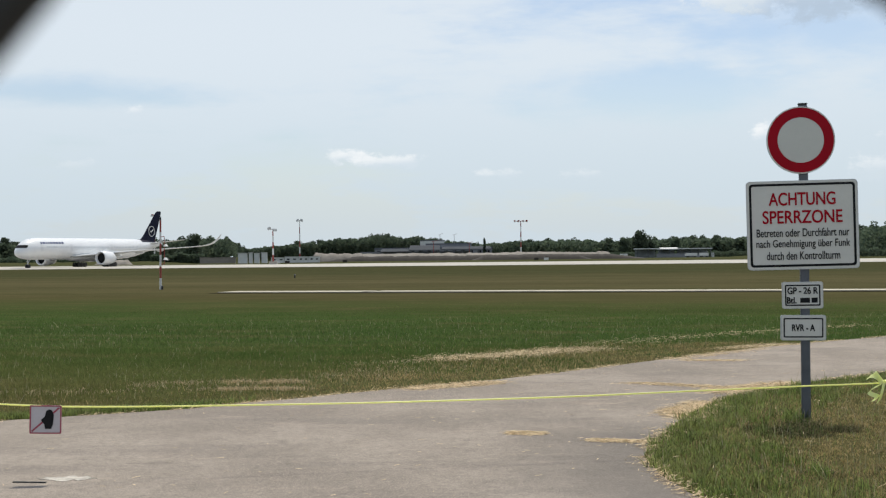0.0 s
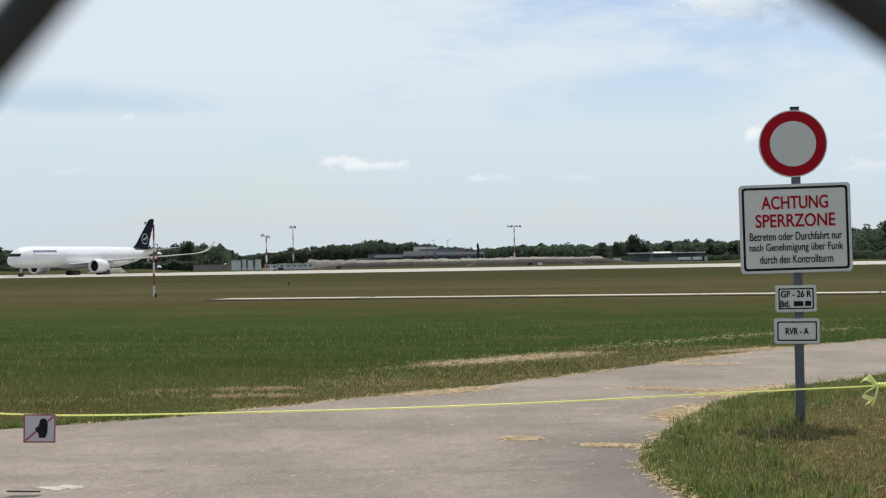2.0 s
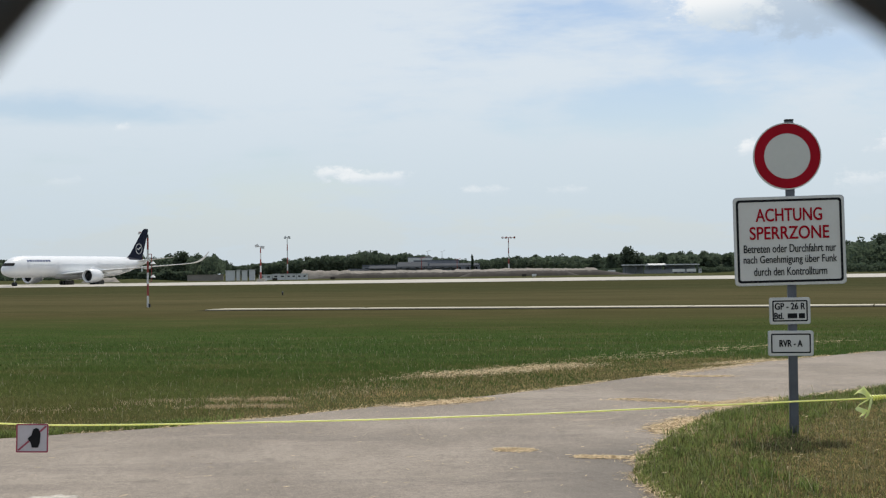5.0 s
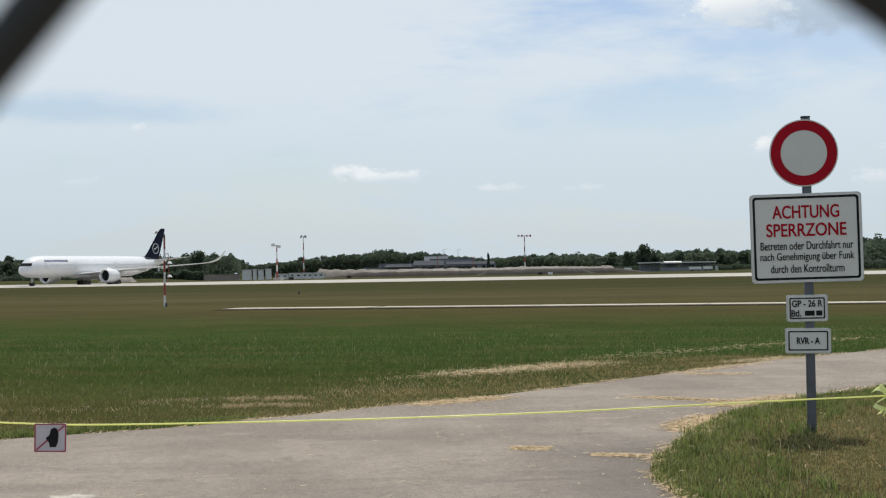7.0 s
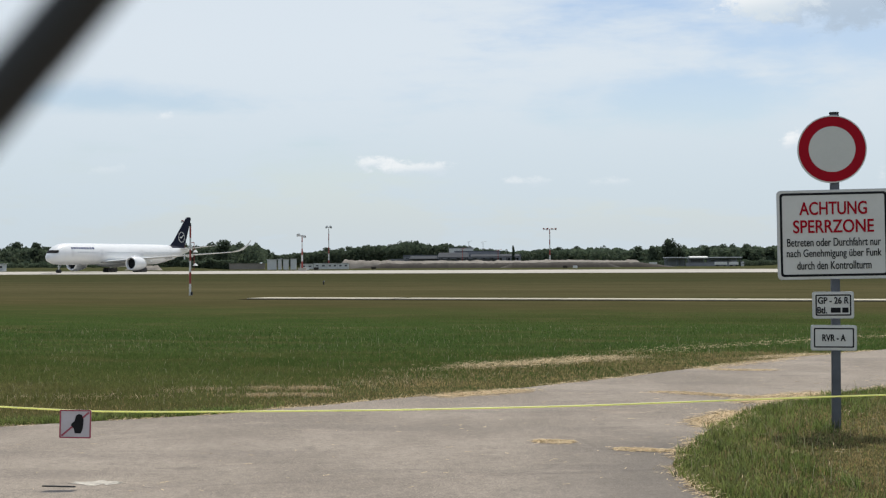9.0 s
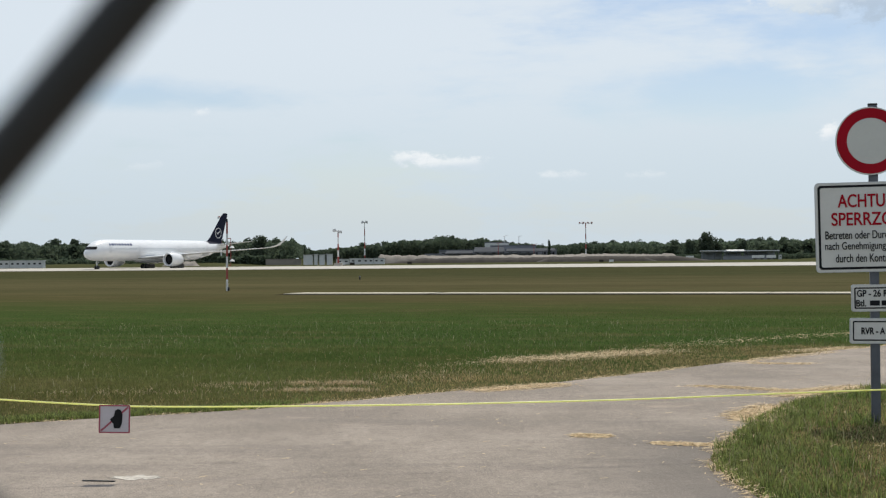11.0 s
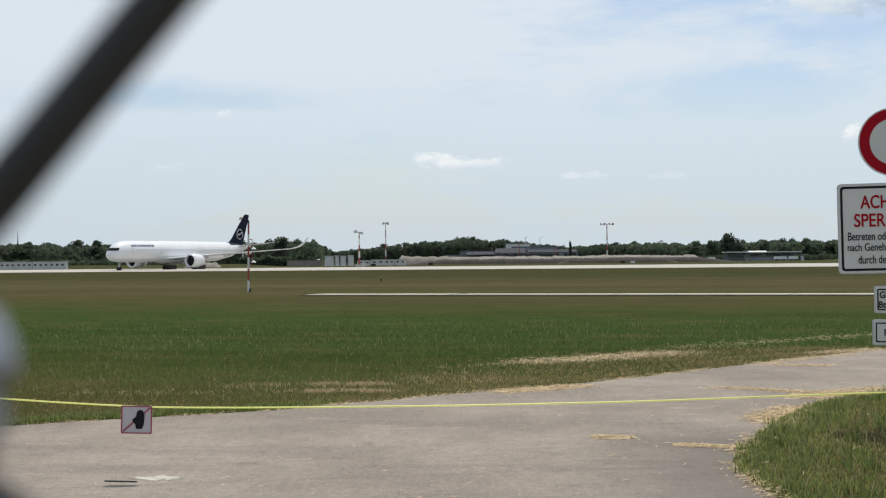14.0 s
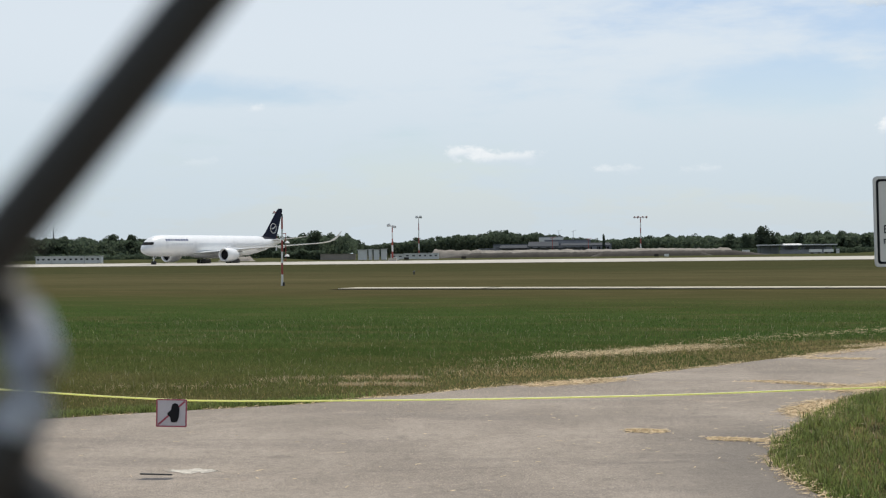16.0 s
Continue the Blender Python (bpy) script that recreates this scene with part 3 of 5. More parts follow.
# the knot with its loose ends
coil = []
for k in range(70):
    a = k * 0.9
    x = 3.34 + 0.24 * k / 70
    r = 0.018 * (1 - 0.6 * k / 70)
    coil.append((x, 10.885 + 0.2 * (x - 3.34) + r * math.cos(a), 0.490 + 0.06 * (x - 3.34) + r * math.sin(a)))
link("knot", *sweep(coil, 0.008, 6), PLASTIC_YELLOW, rope, "coiled yellow knot", smooth=True)
for ends in ([(3.340, 10.865, 0.488), (3.300, 10.845, 0.533), (3.260, 10.855, 0.548), (3.230, 10.855, 0.533)], [(3.340, 10.865, 0.488), (3.230, 10.835, 0.428), (3.300, 10.835, 0.388), (3.260, 10.835, 0.368)],
             [(3.350, 10.865, 0.488), (3.340, 10.845, 0.458), (3.320, 10.825, 0.408), (3.300, 10.825, 0.353)], [(3.350, 10.885, 0.498), (3.290, 10.855, 0.558), (3.275, 10.855, 0.568)]):
    pts = spline(ends, 5)
    vs, fs = [], []
    for i, p in enumerate(pts):
        w = 0.016 + 0.012 * i / len(pts)
        o = Vector((0.6, 0.3, 0.5)).normalized() * w
        vs += [p - o, p + o, p + o + Vector((0, 0.003, 0)), p - o + Vector((0, 0.003, 0))]
    for i in range(len(pts) - 1):
        for a, b in ((0, 1), (1, 2), (2, 3), (3, 0)):
            fs.append((4 * i + a, 4 * i + b, 4 * i + 4 + b, 4 * i + 4 + a))
    link("ribbon_end", vs, fs, RIBBON, rope, "frayed flat loose end")
for sx, sy, h in ((-6.2, 8.80, 0.86), (4.6, 11.16, 0.64)):
    st = thing("stake", pose(sx, sy, 0), "thin grey steel stake holding the yellow rope", "stake", "rope stakes")
    bm = bmesh.new()
    tube(bm, (0, 0, -0.1), (0, 0, h), 0.012, seg=10)
    part("rod", bm, GALV, st)
    bm = bmesh.new()
    tube(bm, (0, 0, h), (0, 0, h + 0.02), 0.016, 0.010, seg=10)
    part("tip", bm, DARK, st)

tag_sign = thing("hanging_notice", pose(-2.667, 9.514, 0.431, 0, 1.5, 4) @ Matrix.Diagonal((1.05, 1, 1.0, 1)), "square white notice with red border hung on the rope", "sign")
link("board", *slab(rounded(0.20, 0.19, 0.008), -0.002, 0.002), material("notice_board", (0.50, 0.47, 0.50), (0.44, 0.42, 0.44), 0.5), tag_sign)
NOTICE_RED = material("notice_red", (0.33, 0.06, 0.09), (0.28, 0.05, 0.08), 0.5)
link("border", *ring(rounded(0.20, 0.19, 0.008), rounded(0.182, 0.172, 0.004), -0.0045, -0.0022), NOTICE_RED, tag_sign)
bm = bmesh.new()
box(bm, 0, -0.0028, 0, 0.235, 0.0012, 0.012, rot=pose(0, 0, 0, 0, -43, 0))
part("slash", bm, NOTICE_RED, tag_sign)
blob = [(-0.020, -0.062), (0.018, -0.062), (0.030, -0.03), (0.034, 0.03), (0.022, 0.062), (0.004, 0.068), (-0.014, 0.058), (-0.022, 0.02), (-0.045, 0.0), (-0.042, -0.012), (-0.026, -0.03)]
link("symbol", *slab([(x + 0.018, z) for x, z in blob], -0.0062, -0.0046), BLACK, tag_sign, "plain dark symbol")
for sx in (-0.09, 0.09):
    bm = bmesh.new()
    tube(bm, (sx, 0.004, 0.080), (sx, 0.012, 0.096), 0.004, seg=8)
    part("tie", bm, PLASTIC_YELLOW, tag_sign)

# ---------------------------------------------------------------- chain-link fence just before the eye
def chain_link():
    """Zigzag wires hooked into one another at every bend, hung a little askew."""
    fence = thing("chain_link_fence", Matrix.Identity(4), "dark weathered chain-link wire fence close in front of the viewer", "fence")
    r, rho = 0.00161, radians(6.2)
    p, q = 0.03605, 0.04400
    node = Vector(NODE)
    ux, uz = Vector((math.cos(rho), 0, math.sin(rho))), Vector((-math.sin(rho), 0, math.cos(rho)))
    for k in range(-36, 37):
        seg = 14 if abs(k) < 4 else 6
        pts, bend = [], []
        m0 = -38
        for m in range(m0, 18):
            # bends alternate between the left and the right column
            right = (m - k) % 2 == 1
            cx, cz = (k + 1) * p if right else k * p, m * q
            sgn = 1 if right else -1
            for a, dx, dz, dy in ((0, 0.4, -3.4, -1), (1, 1.1, -2.2, -0.8), (2, 1.55, -1.1, -0.4), (3, 1.7, -0.1, 0), (4, 1.58, 0.5, 0.4), (5, 1.15, 1.4, 0.8), (6, 0.4, 2.3, 1)):
                depth = dy * r * 0.98 * (1 if right else -1)
                v = node + ux * (cx + sgn * dx * r) + uz * (cz + dz * r) + Vector((0, depth, 0))
                if v.z > 0.012:
                    pts.append(v)
                    bend.append(0 < a < 5)
        vs, fs = sweep(pts, r, seg)
        ob = link("wire", vs, fs, WIRE, fence, smooth=True)
        ob.data.materials.append(WIRE_SHEEN)          # paler metal paints the sky's sheen onto the bends
        idx = [int(bend[j // seg]) if j < (len(pts) - 1) * seg else 0 for j in range(len(fs))]
        ob.data.polygons.foreach_set("material_index", idx)


NODE = (-0.03503, 0.07400, 1.47281)
chain_link()

# ---------------------------------------------------------------- airliner
def loft(rings, caps=True):
    n = len(rings[0])
    vs = [v for r_ in rings for v in r_]
    fs = [(i * n + k, i * n + (k + 1) % n, (i + 1) * n + (k + 1) % n, (i + 1) * n + k) for i in range(len(rings) - 1) for k in range(n)]
    if caps:
        fs += [tuple(reversed(range(n))), tuple(range((len(rings) - 1) * n, len(rings) * n))]
    return vs, fs


def aerofoil(le, chord, thick, n=9):
    """Ring of a wing section: le is its leading edge; the chord runs aft (+x)."""
    up, lo = [], []
    for i in range(n + 1):
        t = (1 - math.cos(math.pi * i / n)) / 2
        y = thick * chord * 2.6 * (0.2969 * math.sqrt(t) - 0.126 * t - 0.3516 * t * t + 0.2843 * t ** 3 - 0.1036 * t ** 4)
        up.append((t, y)), lo.append((t, -y * 0.7))
    pts = up + lo[-2:0:-1]
    return [(le[0] + chord * t, le[1], le[2] + y) for t, y in pts]


def fuselage_profile(x):
    """Half width, centre height and half height of the body, x metres behind the nose."""
    xs = [0, 0.25, 0.8, 1.6, 2.6, 3.8, 5.2, 7.0, 9.0, 44, 48, 52, 56, 60, 63.5, 66.0, 66.8]
    hw = [0.05, 0.72, 1.28, 1.78, 2.2, 2.52, 2.76, 2.93, 2.98, 2.98, 2.9, 2.62, 2.12, 1.42, 0.8, 0.38, 0.12]
    top = [4.25, 4.95, 5.55, 6.25, 7.0, 7.6, 7.98, 8.2, 8.25, 8.25, 8.23, 8.17, 8.0, 7.72, 7.4, 7.1, 6.9]
    bot = [4.15, 3.5, 3.08, 2.75, 2.52, 2.38, 2.31, 2.28, 2.27, 2.27, 2.42, 3.0, 3.85, 4.85, 5.75, 6.35, 6.65]
    w, t, b = (float(np.interp(x, xs, a)) for a in (hw, top, bot))
    return w, (t + b) / 2, (t - b) / 2


def airliner():
    """A long twin-engined airliner; x runs aft from the nose, y to its own right."""
    z0 = 0.10
    nose = Vector((-113.0, 383.3, z0)) + Vector((-0.407, -0.914, 0)) * 3.0
    head = radians(246.0)
    h = Vector((math.cos(head), math.sin(head), 0))
    aft, right, up = -h, Vector((h.y, -h.x, 0)), Vector((0, 0, 1))
    m = Matrix((aft, right, up)).transposed().to_4x4()
    m.translation = nose + Vector((0, 0, -0.10))
    pitch = Matrix.Rotation(radians(-0.08), 4, "Y")
    plane = thing("airliner", m @ pitch, "white twin-engined airliner with dark blue fin on the runway", "airplane")
    # body
    rings = []
    for x in [0, 0.12, 0.25, 0.5, 0.8, 1.2, 1.6, 2.1, 2.6, 3.2, 3.8, 4.5, 5.2, 6, 7, 8, 9, 14, 20, 26, 32, 38, 44, 46, 48, 50, 52, 54, 56, 58, 60, 62, 63.5, 65, 66, 66.8]:
        w, c, hh = fuselage_profile(x)
        rings.append([(x, w * math.cos(2 * math.pi * k / 32), c + hh * math.sin(2 * math.pi * k / 32)) for k in range(32)])
    body = link("fuselage", *loft(rings), WHITEPAINT, plane, "white painted fuselage", smooth=True)

    def skin(x, ang, off=0.03):
        w, c, hh = fuselage_profile(x)
        return (x, (w + off) * math.cos(ang), c + (hh + off) * math.sin(ang))

    def patch(name, x0, x1, a0, a1, mat, parent, label="", nx=8, na=4, off=0.04, x0b=None, x1b=None):
        """A panel that follows the body's skin; angles in degrees, 180 is the left side."""
        vs, fs = [], []
        for i in range(nx + 1):
            for j in range(na + 1):
                s = j / na
                xa, xb = x0 + ((x0b if x0b is not None else x0) - x0) * s, x1 + ((x1b if x1b is not None else x1) - x1) * s
                x = xa + (xb - xa) * i / nx
                for o in (off, -0.05):
                    vs.append(skin(x, radians(a0 + (a1 - a0) * s), o))
        row = (na + 1) * 2
        for i in range(nx):
            for j in range(na):
                a = i * row + j * 2
                fs += [(a, a + 2, a + row + 2, a + row)]
        return link(name, vs, fs, mat, parent, label, smooth=True)

    # dark cockpit mask, both sides and across the front
    tops = [(x * 0.05, sum(fuselage_profile(x * 0.05)[1:])) for x in range(0, 90)]
    for side in (1, -1):
        vs, fs = [], []
        rows, cols = 6, 14
        for j_ in range(rows + 1):
            z = 5.42 + 0.80 * j_ / rows
            x_a = float(np.interp(z, [b for a, b in tops], [a for a, b in tops]))
            x_b = 2.35 + 0.55 * math.sin(math.pi * (0.35 + 0.4 * j_ / rows)) - 0.7 * (1 - j_ / rows)
            for i_ in range(cols + 1):
                x = x_a + (x_b - x_a) * (i_ / cols) ** 1.6
                w, c, hh = fuselage_profile(x)
                a = math.asin(max(-1, min(1, (z - c) / hh)))
                n_ = Vector((-0.5, side * math.cos(a) * -1, math.sin(a) * 0.6)).normalized() * 0.05
                vs.append(Vector((x, -side * w * math.cos(a), z)) + n_)
        for j_ in range(rows):
            for i_ in range(cols):
                a = j_ * (cols + 1) + i_
                fs.append((a, a + 1, a + cols + 2, a + cols + 1))
        link("cockpit_window", vs, fs, BLACK, body, "dark wraparound cockpit glazing", smooth=True)
    # cabin windows, doors
    WIN = material("cabin_window", (0.45, 0.47, 0.50), (0.50, 0.52, 0.55), 0.3)
    GREY = material("door_outline", (0.70, 0.71, 0.72), (0.66, 0.67, 0.68), 0.4)
    for sgn in (180, 0):
        k = 0
        x = 9.2
        while x < 53:
            if not any(abs(x - d) < 1.1 for d in (7.2, 19.4, 37.5, 52.0)):
                s = 1 if sgn == 180 else -1
                patch("cabin_window", x, x + 0.28, sgn - s * 5.5, sgn - s * 12, WIN, body, nx=1, na=1, off=0.03)
            x += 0.72
        for d in (6.6, 18.9, 37.0, 51.5):
            s = 1 if sgn == 180 else -1
            patch("cabin_door", d, d + 1.07, sgn + s * 14, sgn - s * 24, GREY, body, nx=2, na=4, off=0.02)
    # airline name as plain bars
    NAMEBLUE = material("name_blue", (0.035, 0.05, 0.13), (0.05, 0.065, 0.15), 0.4)
    for x, w_ in ((6.9, 0.6), (7.8, 1.0), (9.1, 0.6), (10.0, 0.5), (10.8, 1.0), (12.1, 0.9), (13.3, 0.9), (14.5, 0.8), (15.6, 0.9)):
        patch("name_bar", x, x + w_, 154, 142, NAMEBLUE, body, nx=2, na=2, off=0.03)
    # belly fairing
    rings = []
    for t in range(13):
        x = 19 + 21 * t / 12
        f_ = max(0.02, math.sin(math.pi * t / 12)) ** 0.5
        rings.append([(x, 3.25 * f_ * math.cos(a), 2.9 + (1.35 * f_) * math.sin(a)) for a in [2 * math.pi * k / 20 for k in range(20)]])
    link("belly_fairing", *loft(rings), WHITEPAINT, plane, smooth=True)
    # wings: (span, leading edge, chord, height, thickness)
    SEC = [(1.5, 19.5, 14.2, 3.0, 0.13), (3.1, 20.8, 12.9, 3.15, 0.125), (10.5, 26.6, 8.8, 3.95, 0.11), (18, 32.6, 6.3, 4.65, 0.10), (25, 38.6, 4.5, 5.25, 0.10), (28.5, 41.9, 3.5, 5.55, 0.10),
           (30.3, 43.9, 2.7, 5.85, 0.09), (31.4, 45.8, 2.0, 6.4, 0.09), (32.1, 47.6, 1.4, 7.5, 0.09), (32.4, 49.8, 0.5, 9.1, 0.09)]
    for s in (-1, 1):
        w_ob = link("wing", *loft([aerofoil((x, s * y, z), c, t) for y, x, c, z, t in SEC]), WINGGREY, plane, "light grey swept wing with curled tip", smooth=True)
        # flap track fairings
        for y, x0, ln, z in ((8.0, 30.5, 5.2, 3.15), (14.2, 33.2, 4.6, 3.95), (19.5, 35.8, 4.0, 4.6)):
            rr = []
            for t in range(9):
                f_ = max(0.03, math.sin(math.pi * t / 8)) ** 0.7
                rr.append([(x0 + ln * t / 8, s * y + 0.28 * f_ * math.cos(a), z + 0.45 * f_ * math.sin(a)) for a in [2 * math.pi * k / 10 for k in range(10)]])
            link("flap_fairing", *loft(rr), WINGGREY, w_ob, smooth=True)
        TS = [(0.6, 57.5, 6.2, 6.9, 0.10), (1.6, 58.4, 5.6, 7.0, 0.10), (9.2, 64.0, 2.3, 7.9, 0.09), (9.6, 64.8, 1.5, 7.95, 0.08)]
        link("tailplane", *loft([aerofoil((x, s * y, z), c, t) for y, x, c, z, t in TS]), WINGGREY, plane, "white horizontal tailplane", smooth=True)
        # engine
        eng = thing("engine", Matrix.Translation((22.3, s * 10.5, 2.55)), "", "")
        eng.parent = plane
        prof = [(1.3, 1.53), (0.5, 1.50), (0.12, 1.53), (0.0, 1.66), (0.1, 1.80), (0.5, 1.93), (1.6, 2.02), (3.0, 1.96), (4.6, 1.70), (5.6, 1.42), (5.6, 1.30), (4.9, 1.30)]
        nac = link("nacelle", *loft([[(x, r_ * math.cos(a), r_ * math.sin(a)) for a in [2 * math.pi * k / 32 for k in range(32)]] for x, r_ in prof], False), WHITEPAINT, eng, "white engine cowl", smooth=True)
        link("fan", *loft([[(x, r_ * math.cos(a), r_ * math.sin(a)) for a in [2 * math.pi * k / 24 for k in range(24)]] for x, r_ in ((0.65, 0.02), (0.8, 0.3), (0.95, 0.5), (0.97, 1.50), (1.2, 1.50))]), BLACK, eng, "dark fan disc", smooth=True)
        link("exhaust_cone", *loft([[(x, r_ * math.cos(a), r_ * math.sin(a)) for a in [2 * math.pi * k / 20 for k in range(20)]] for x, r_ in ((4.8, 1.0), (6.2, 0.85), (7.0, 0.45), (7.6, 0.05))]), DARK, eng, smooth=True)
        py = [(1.2, 1.85, 0.5), (3.2, 1.55, 1.9), (6.5, 1.0, 1.9), (9.0, 1.1, 1.5)]
        bm = bmesh.new()
        for (xa, za, ha), (xb, zb, hb) in zip(py, py[1:]):
            vv = [bm.verts.new(q_) for q_ in ((xa, -0.25, za), (xa, 0.25, za), (xa, 0.25, za + ha * 0.5), (xa, -0.25, za + ha * 0.5), (xb, -0.25, zb), (xb, 0.25, zb), (xb, 0.25, zb + hb * 0.5), (xb, -0.25, zb + hb * 0.5))]
            for fc in ((0, 1, 2, 3), (4, 7, 6, 5), (0, 4, 5, 1), (1, 5, 6, 2), (2, 6, 7, 3), (3, 7, 4, 0)):
                bm.faces.new([vv[i] for i in fc])
        part("pylon", bm, WHITEPAINT, eng)
        # main gear with six wheels
        gear = thing("main_gear", Matrix.Translation((33.4, s * 5.3, 0)), "", "")
        gear.parent = plane
        bm = bmesh.new()
        tube(bm, (0, 0, 0.7), (0, 0, 3.2), 0.2, 0.26)
        tube(bm, (0, 0, 1.4), (1.6, -s * 0.8, 2.9), 0.1)
        tube(bm, (-1.55, 0, 0.72), (1.55, 0, 0.72), 0.15)
        part("leg", bm, SIGNBACK, gear)
        for dx in (-1.45, 0, 1.45):
            for dy in (-0.72, 0.72):
                bm = bmesh.new()
                tube(bm, (dx, dy - 0.25, 0.7), (dx, dy + 0.25, 0.7), 0.7, seg=24)
                part("wheel", bm, DARK, gear)
    # fin
    fin = link("fin", *loft([[(x + c * t_, y_, z) for t_, y_ in ((0, 0), (0.12, 0.30 * c / 8), (0.4, 0.40 * c / 8), (0.75, 0.22 * c / 8), (1, 0.02), (0.75, -0.22 * c / 8), (0.4, -0.40 * c / 8), (0.12, -0.30 * c / 8))]
                             for z, x, c in ((7.2, 54.2, 8.6), (8.3, 55.6, 7.4), (9.2, 56.8, 6.7), (16.0, 62.9, 3.2), (16.6, 63.6, 2.6), (16.85, 64.2, 1.7))]), NAVY, plane, "dark blue tail fin with pale ring emblem", smooth=False)
    for s in (-1, 1):
        vs, fs = ring(circle(1.6, 40), circle(1.44, 40), -0.03, 0.03)
        e = link("emblem", vs, fs, MASTWHITE, fin, "plain pale ring")
        e.matrix_basis = pose(60.7, s * 0.42, 10.6)
        bm = bmesh.new()
        box(bm, 0.3, 0, 0.2, 1.5, 0.05, 0.28, rot=pose(0, 0, 0, 0, -32, 0))
        box(bm, -0.45, 0, -0.1, 0.75, 0.05, 0.3, rot=pose(0, 0, 0, 0, 28, 0))
        bar = part("emblem_bar", bm, MASTWHITE, fin)
        bar.matrix_basis = pose(60.7, s * 0.42, 10.6)
    # dark rear end below the fin
    patch("tail_band", 54.0, 62.5, 140, 40, NAVY, body, "dark blue paint running onto the body", nx=10, na=10, off=0.03, x0b=54.0, x1b=62.5)
    # nose gear
    gear = thing("nose_gear", Matrix.Translation((4.7, 0, 0)), "", "")
    gear.parent = plane
    bm = bmesh.new()
    tube(bm, (0, 0, 0.5), (0, 0, 2.9), 0.14, 0.18)
    tube(bm, (0, 0, 1.2), (1.3, 0, 2.6), 0.08)
    part("leg", bm, SIGNBACK, gear)
    for dy in (-0.38, 0.38):
        bm = bmesh.new()
        tube(bm, (0, dy - 0.17, 0.52), (0, dy + 0.17, 0.52), 0.52, seg=24)
        part("wheel", bm, DARK, gear)
    bm = bmesh.new()
    box(bm, -0.25, 0, 1.75, 0.12, 0.5, 0.25, 0.03)
    part("taxi_lamp", bm, SIGNWHITE, gear)


airliner()

# ---------------------------------------------------------------- masts
def banded(parent, x, y, z0, z1, r0, r1, bands, first=0):
    """A tapering tube painted in red and white lengths, each a part."""
    for i in range(bands):
        a, b = i / bands, (i + 1) / bands
        bm = bmesh.new()
        tube(bm, (x, y, z0 + (z1 - z0) * a), (x, y, z0 + (z1 - z0) * b), r0 + (r1 - r0) * a, r0 + (r1 - r0) * b, 12)
        part("band", bm, MASTRED if (i + first) % 2 == 0 else MASTWHITE, parent)


near_mast = thing("marker_mast", pose(-14.77, 74.33, 0, 0, 0.4, 0), "slim red and white banded mast with small white lamps in turf", "mast")
banded(near_mast, 0, 0, 0, 3.62, 0.058, 0.048, 6, 1)
bm = bmesh.new()
tube(bm, (0, 0, 3.62), (0, 0, 3.80), 0.05, 0.035)
part("cap", bm, DARK, near_mast)
bm = bmesh.new()
tube(bm, (0.0, 0, 2.75), (0.2, 0, 2.78), 0.018)
tube(bm, (0.2, 0, 2.78), (0.2, 0, 1.35), 0.018)
tube(bm, (0.2, 0, 1.35), (0.0, 0, 1.32), 0.018)
part("bracket", bm, MASTRED, near_mast)
for z in (1.62, 2.32):
    bm = bmesh.new()
    bmesh.ops.create_cone(bm, cap_ends=True, segments=16, radius1=0.15, radius2=0.04, depth=0.13, matrix=pose(0.27, 0, z))
    part("lamp_hood", bm, MASTWHITE, near_mast, "small white conical hood")
bm = bmesh.new()
box(bm, 0.10, -0.06, 0.10, 0.09, 0.09, 0.20, 0.015)
part("junction_box", bm, DARK, near_mast)

marker = thing("ground_marker", pose(-12.1, 116, 0), "short dark marker peg in the turf", "marker")
bm = bmesh.new()
tube(bm, (0, 0, 0), (0, 0, 0.24), 0.06, 0.05)
part("peg", bm, DARK, marker)
bm = bmesh.new()
tube(bm, (0, 0, 0.24), (0, 0, 0.30), 0.08, 0.04)
part("lamp", bm, GALV, marker)


def flood_mast(x, y, h, label, heads, bands=7, r=0.45, span=3.2, gz=0.3, head=None):
    mst = thing("floodlight_mast", pose(x, y, gz), label, "light mast", "floodlight masts")
    bm = bmesh.new()
    box(bm, 0, 0, 0.5, 2.4, 2.4, 1.0, 0.1)
    part("footing", bm, CONCRETE, mst)
    banded(mst, 0, 0, 1.0, h, r, r * 0.5, bands)
    bm = bmesh.new()
    tube(bm, (-span, 0, h), (span, 0, h), 0.16)
    tube(bm, (0, -span * 0.6, h), (0, span * 0.6, h), 0.16)
    part("crossbar", bm, head or MASTRED, mst)
    for i in range(heads):
        a = 2 * math.pi * (i + 0.5) / heads
        bm = bmesh.new()
        box(bm, span * math.cos(a), span * 0.6 * math.sin(a), h - 0.25 + 0.5 * (i % 2), 1.1, 0.7, 0.75, 0.08, rot=pose(0, 0, 0, 0, 20 * math.cos(a), 0))
        part("floodlight", bm, head or (MASTRED if i % 2 else MASTWHITE), mst)
    return mst


flood_mast(0.0548 * 880, 880, 23.6, "tall pale floodlight mast with a ring of red and white lamps", 8, 7, 0.5, 4.0)
flood_mast(-0.1194 * 430, 430, 10.7, "red and white banded mast with a small lamp head", 3, 5, 0.30, 1.1, gz=0.1, head=SIGNBACK)
flood_mast(-0.1006 * 700, 700, 20.6, "slim red and white floodlight mast behind containers", 4, 6, 0.36, 1.4, head=SIGNBACK)
flood_mast(-0.2026 * 700, 700, 23.8, "slim red and white floodlight mast before the trees", 4, 6, 0.4, 1.5)
aerial = thing("radio_mast", pose(-0.3655 * 900, 900, 0.3), "thin dark radio mast above the trees", "mast")
bm = bmesh.new()
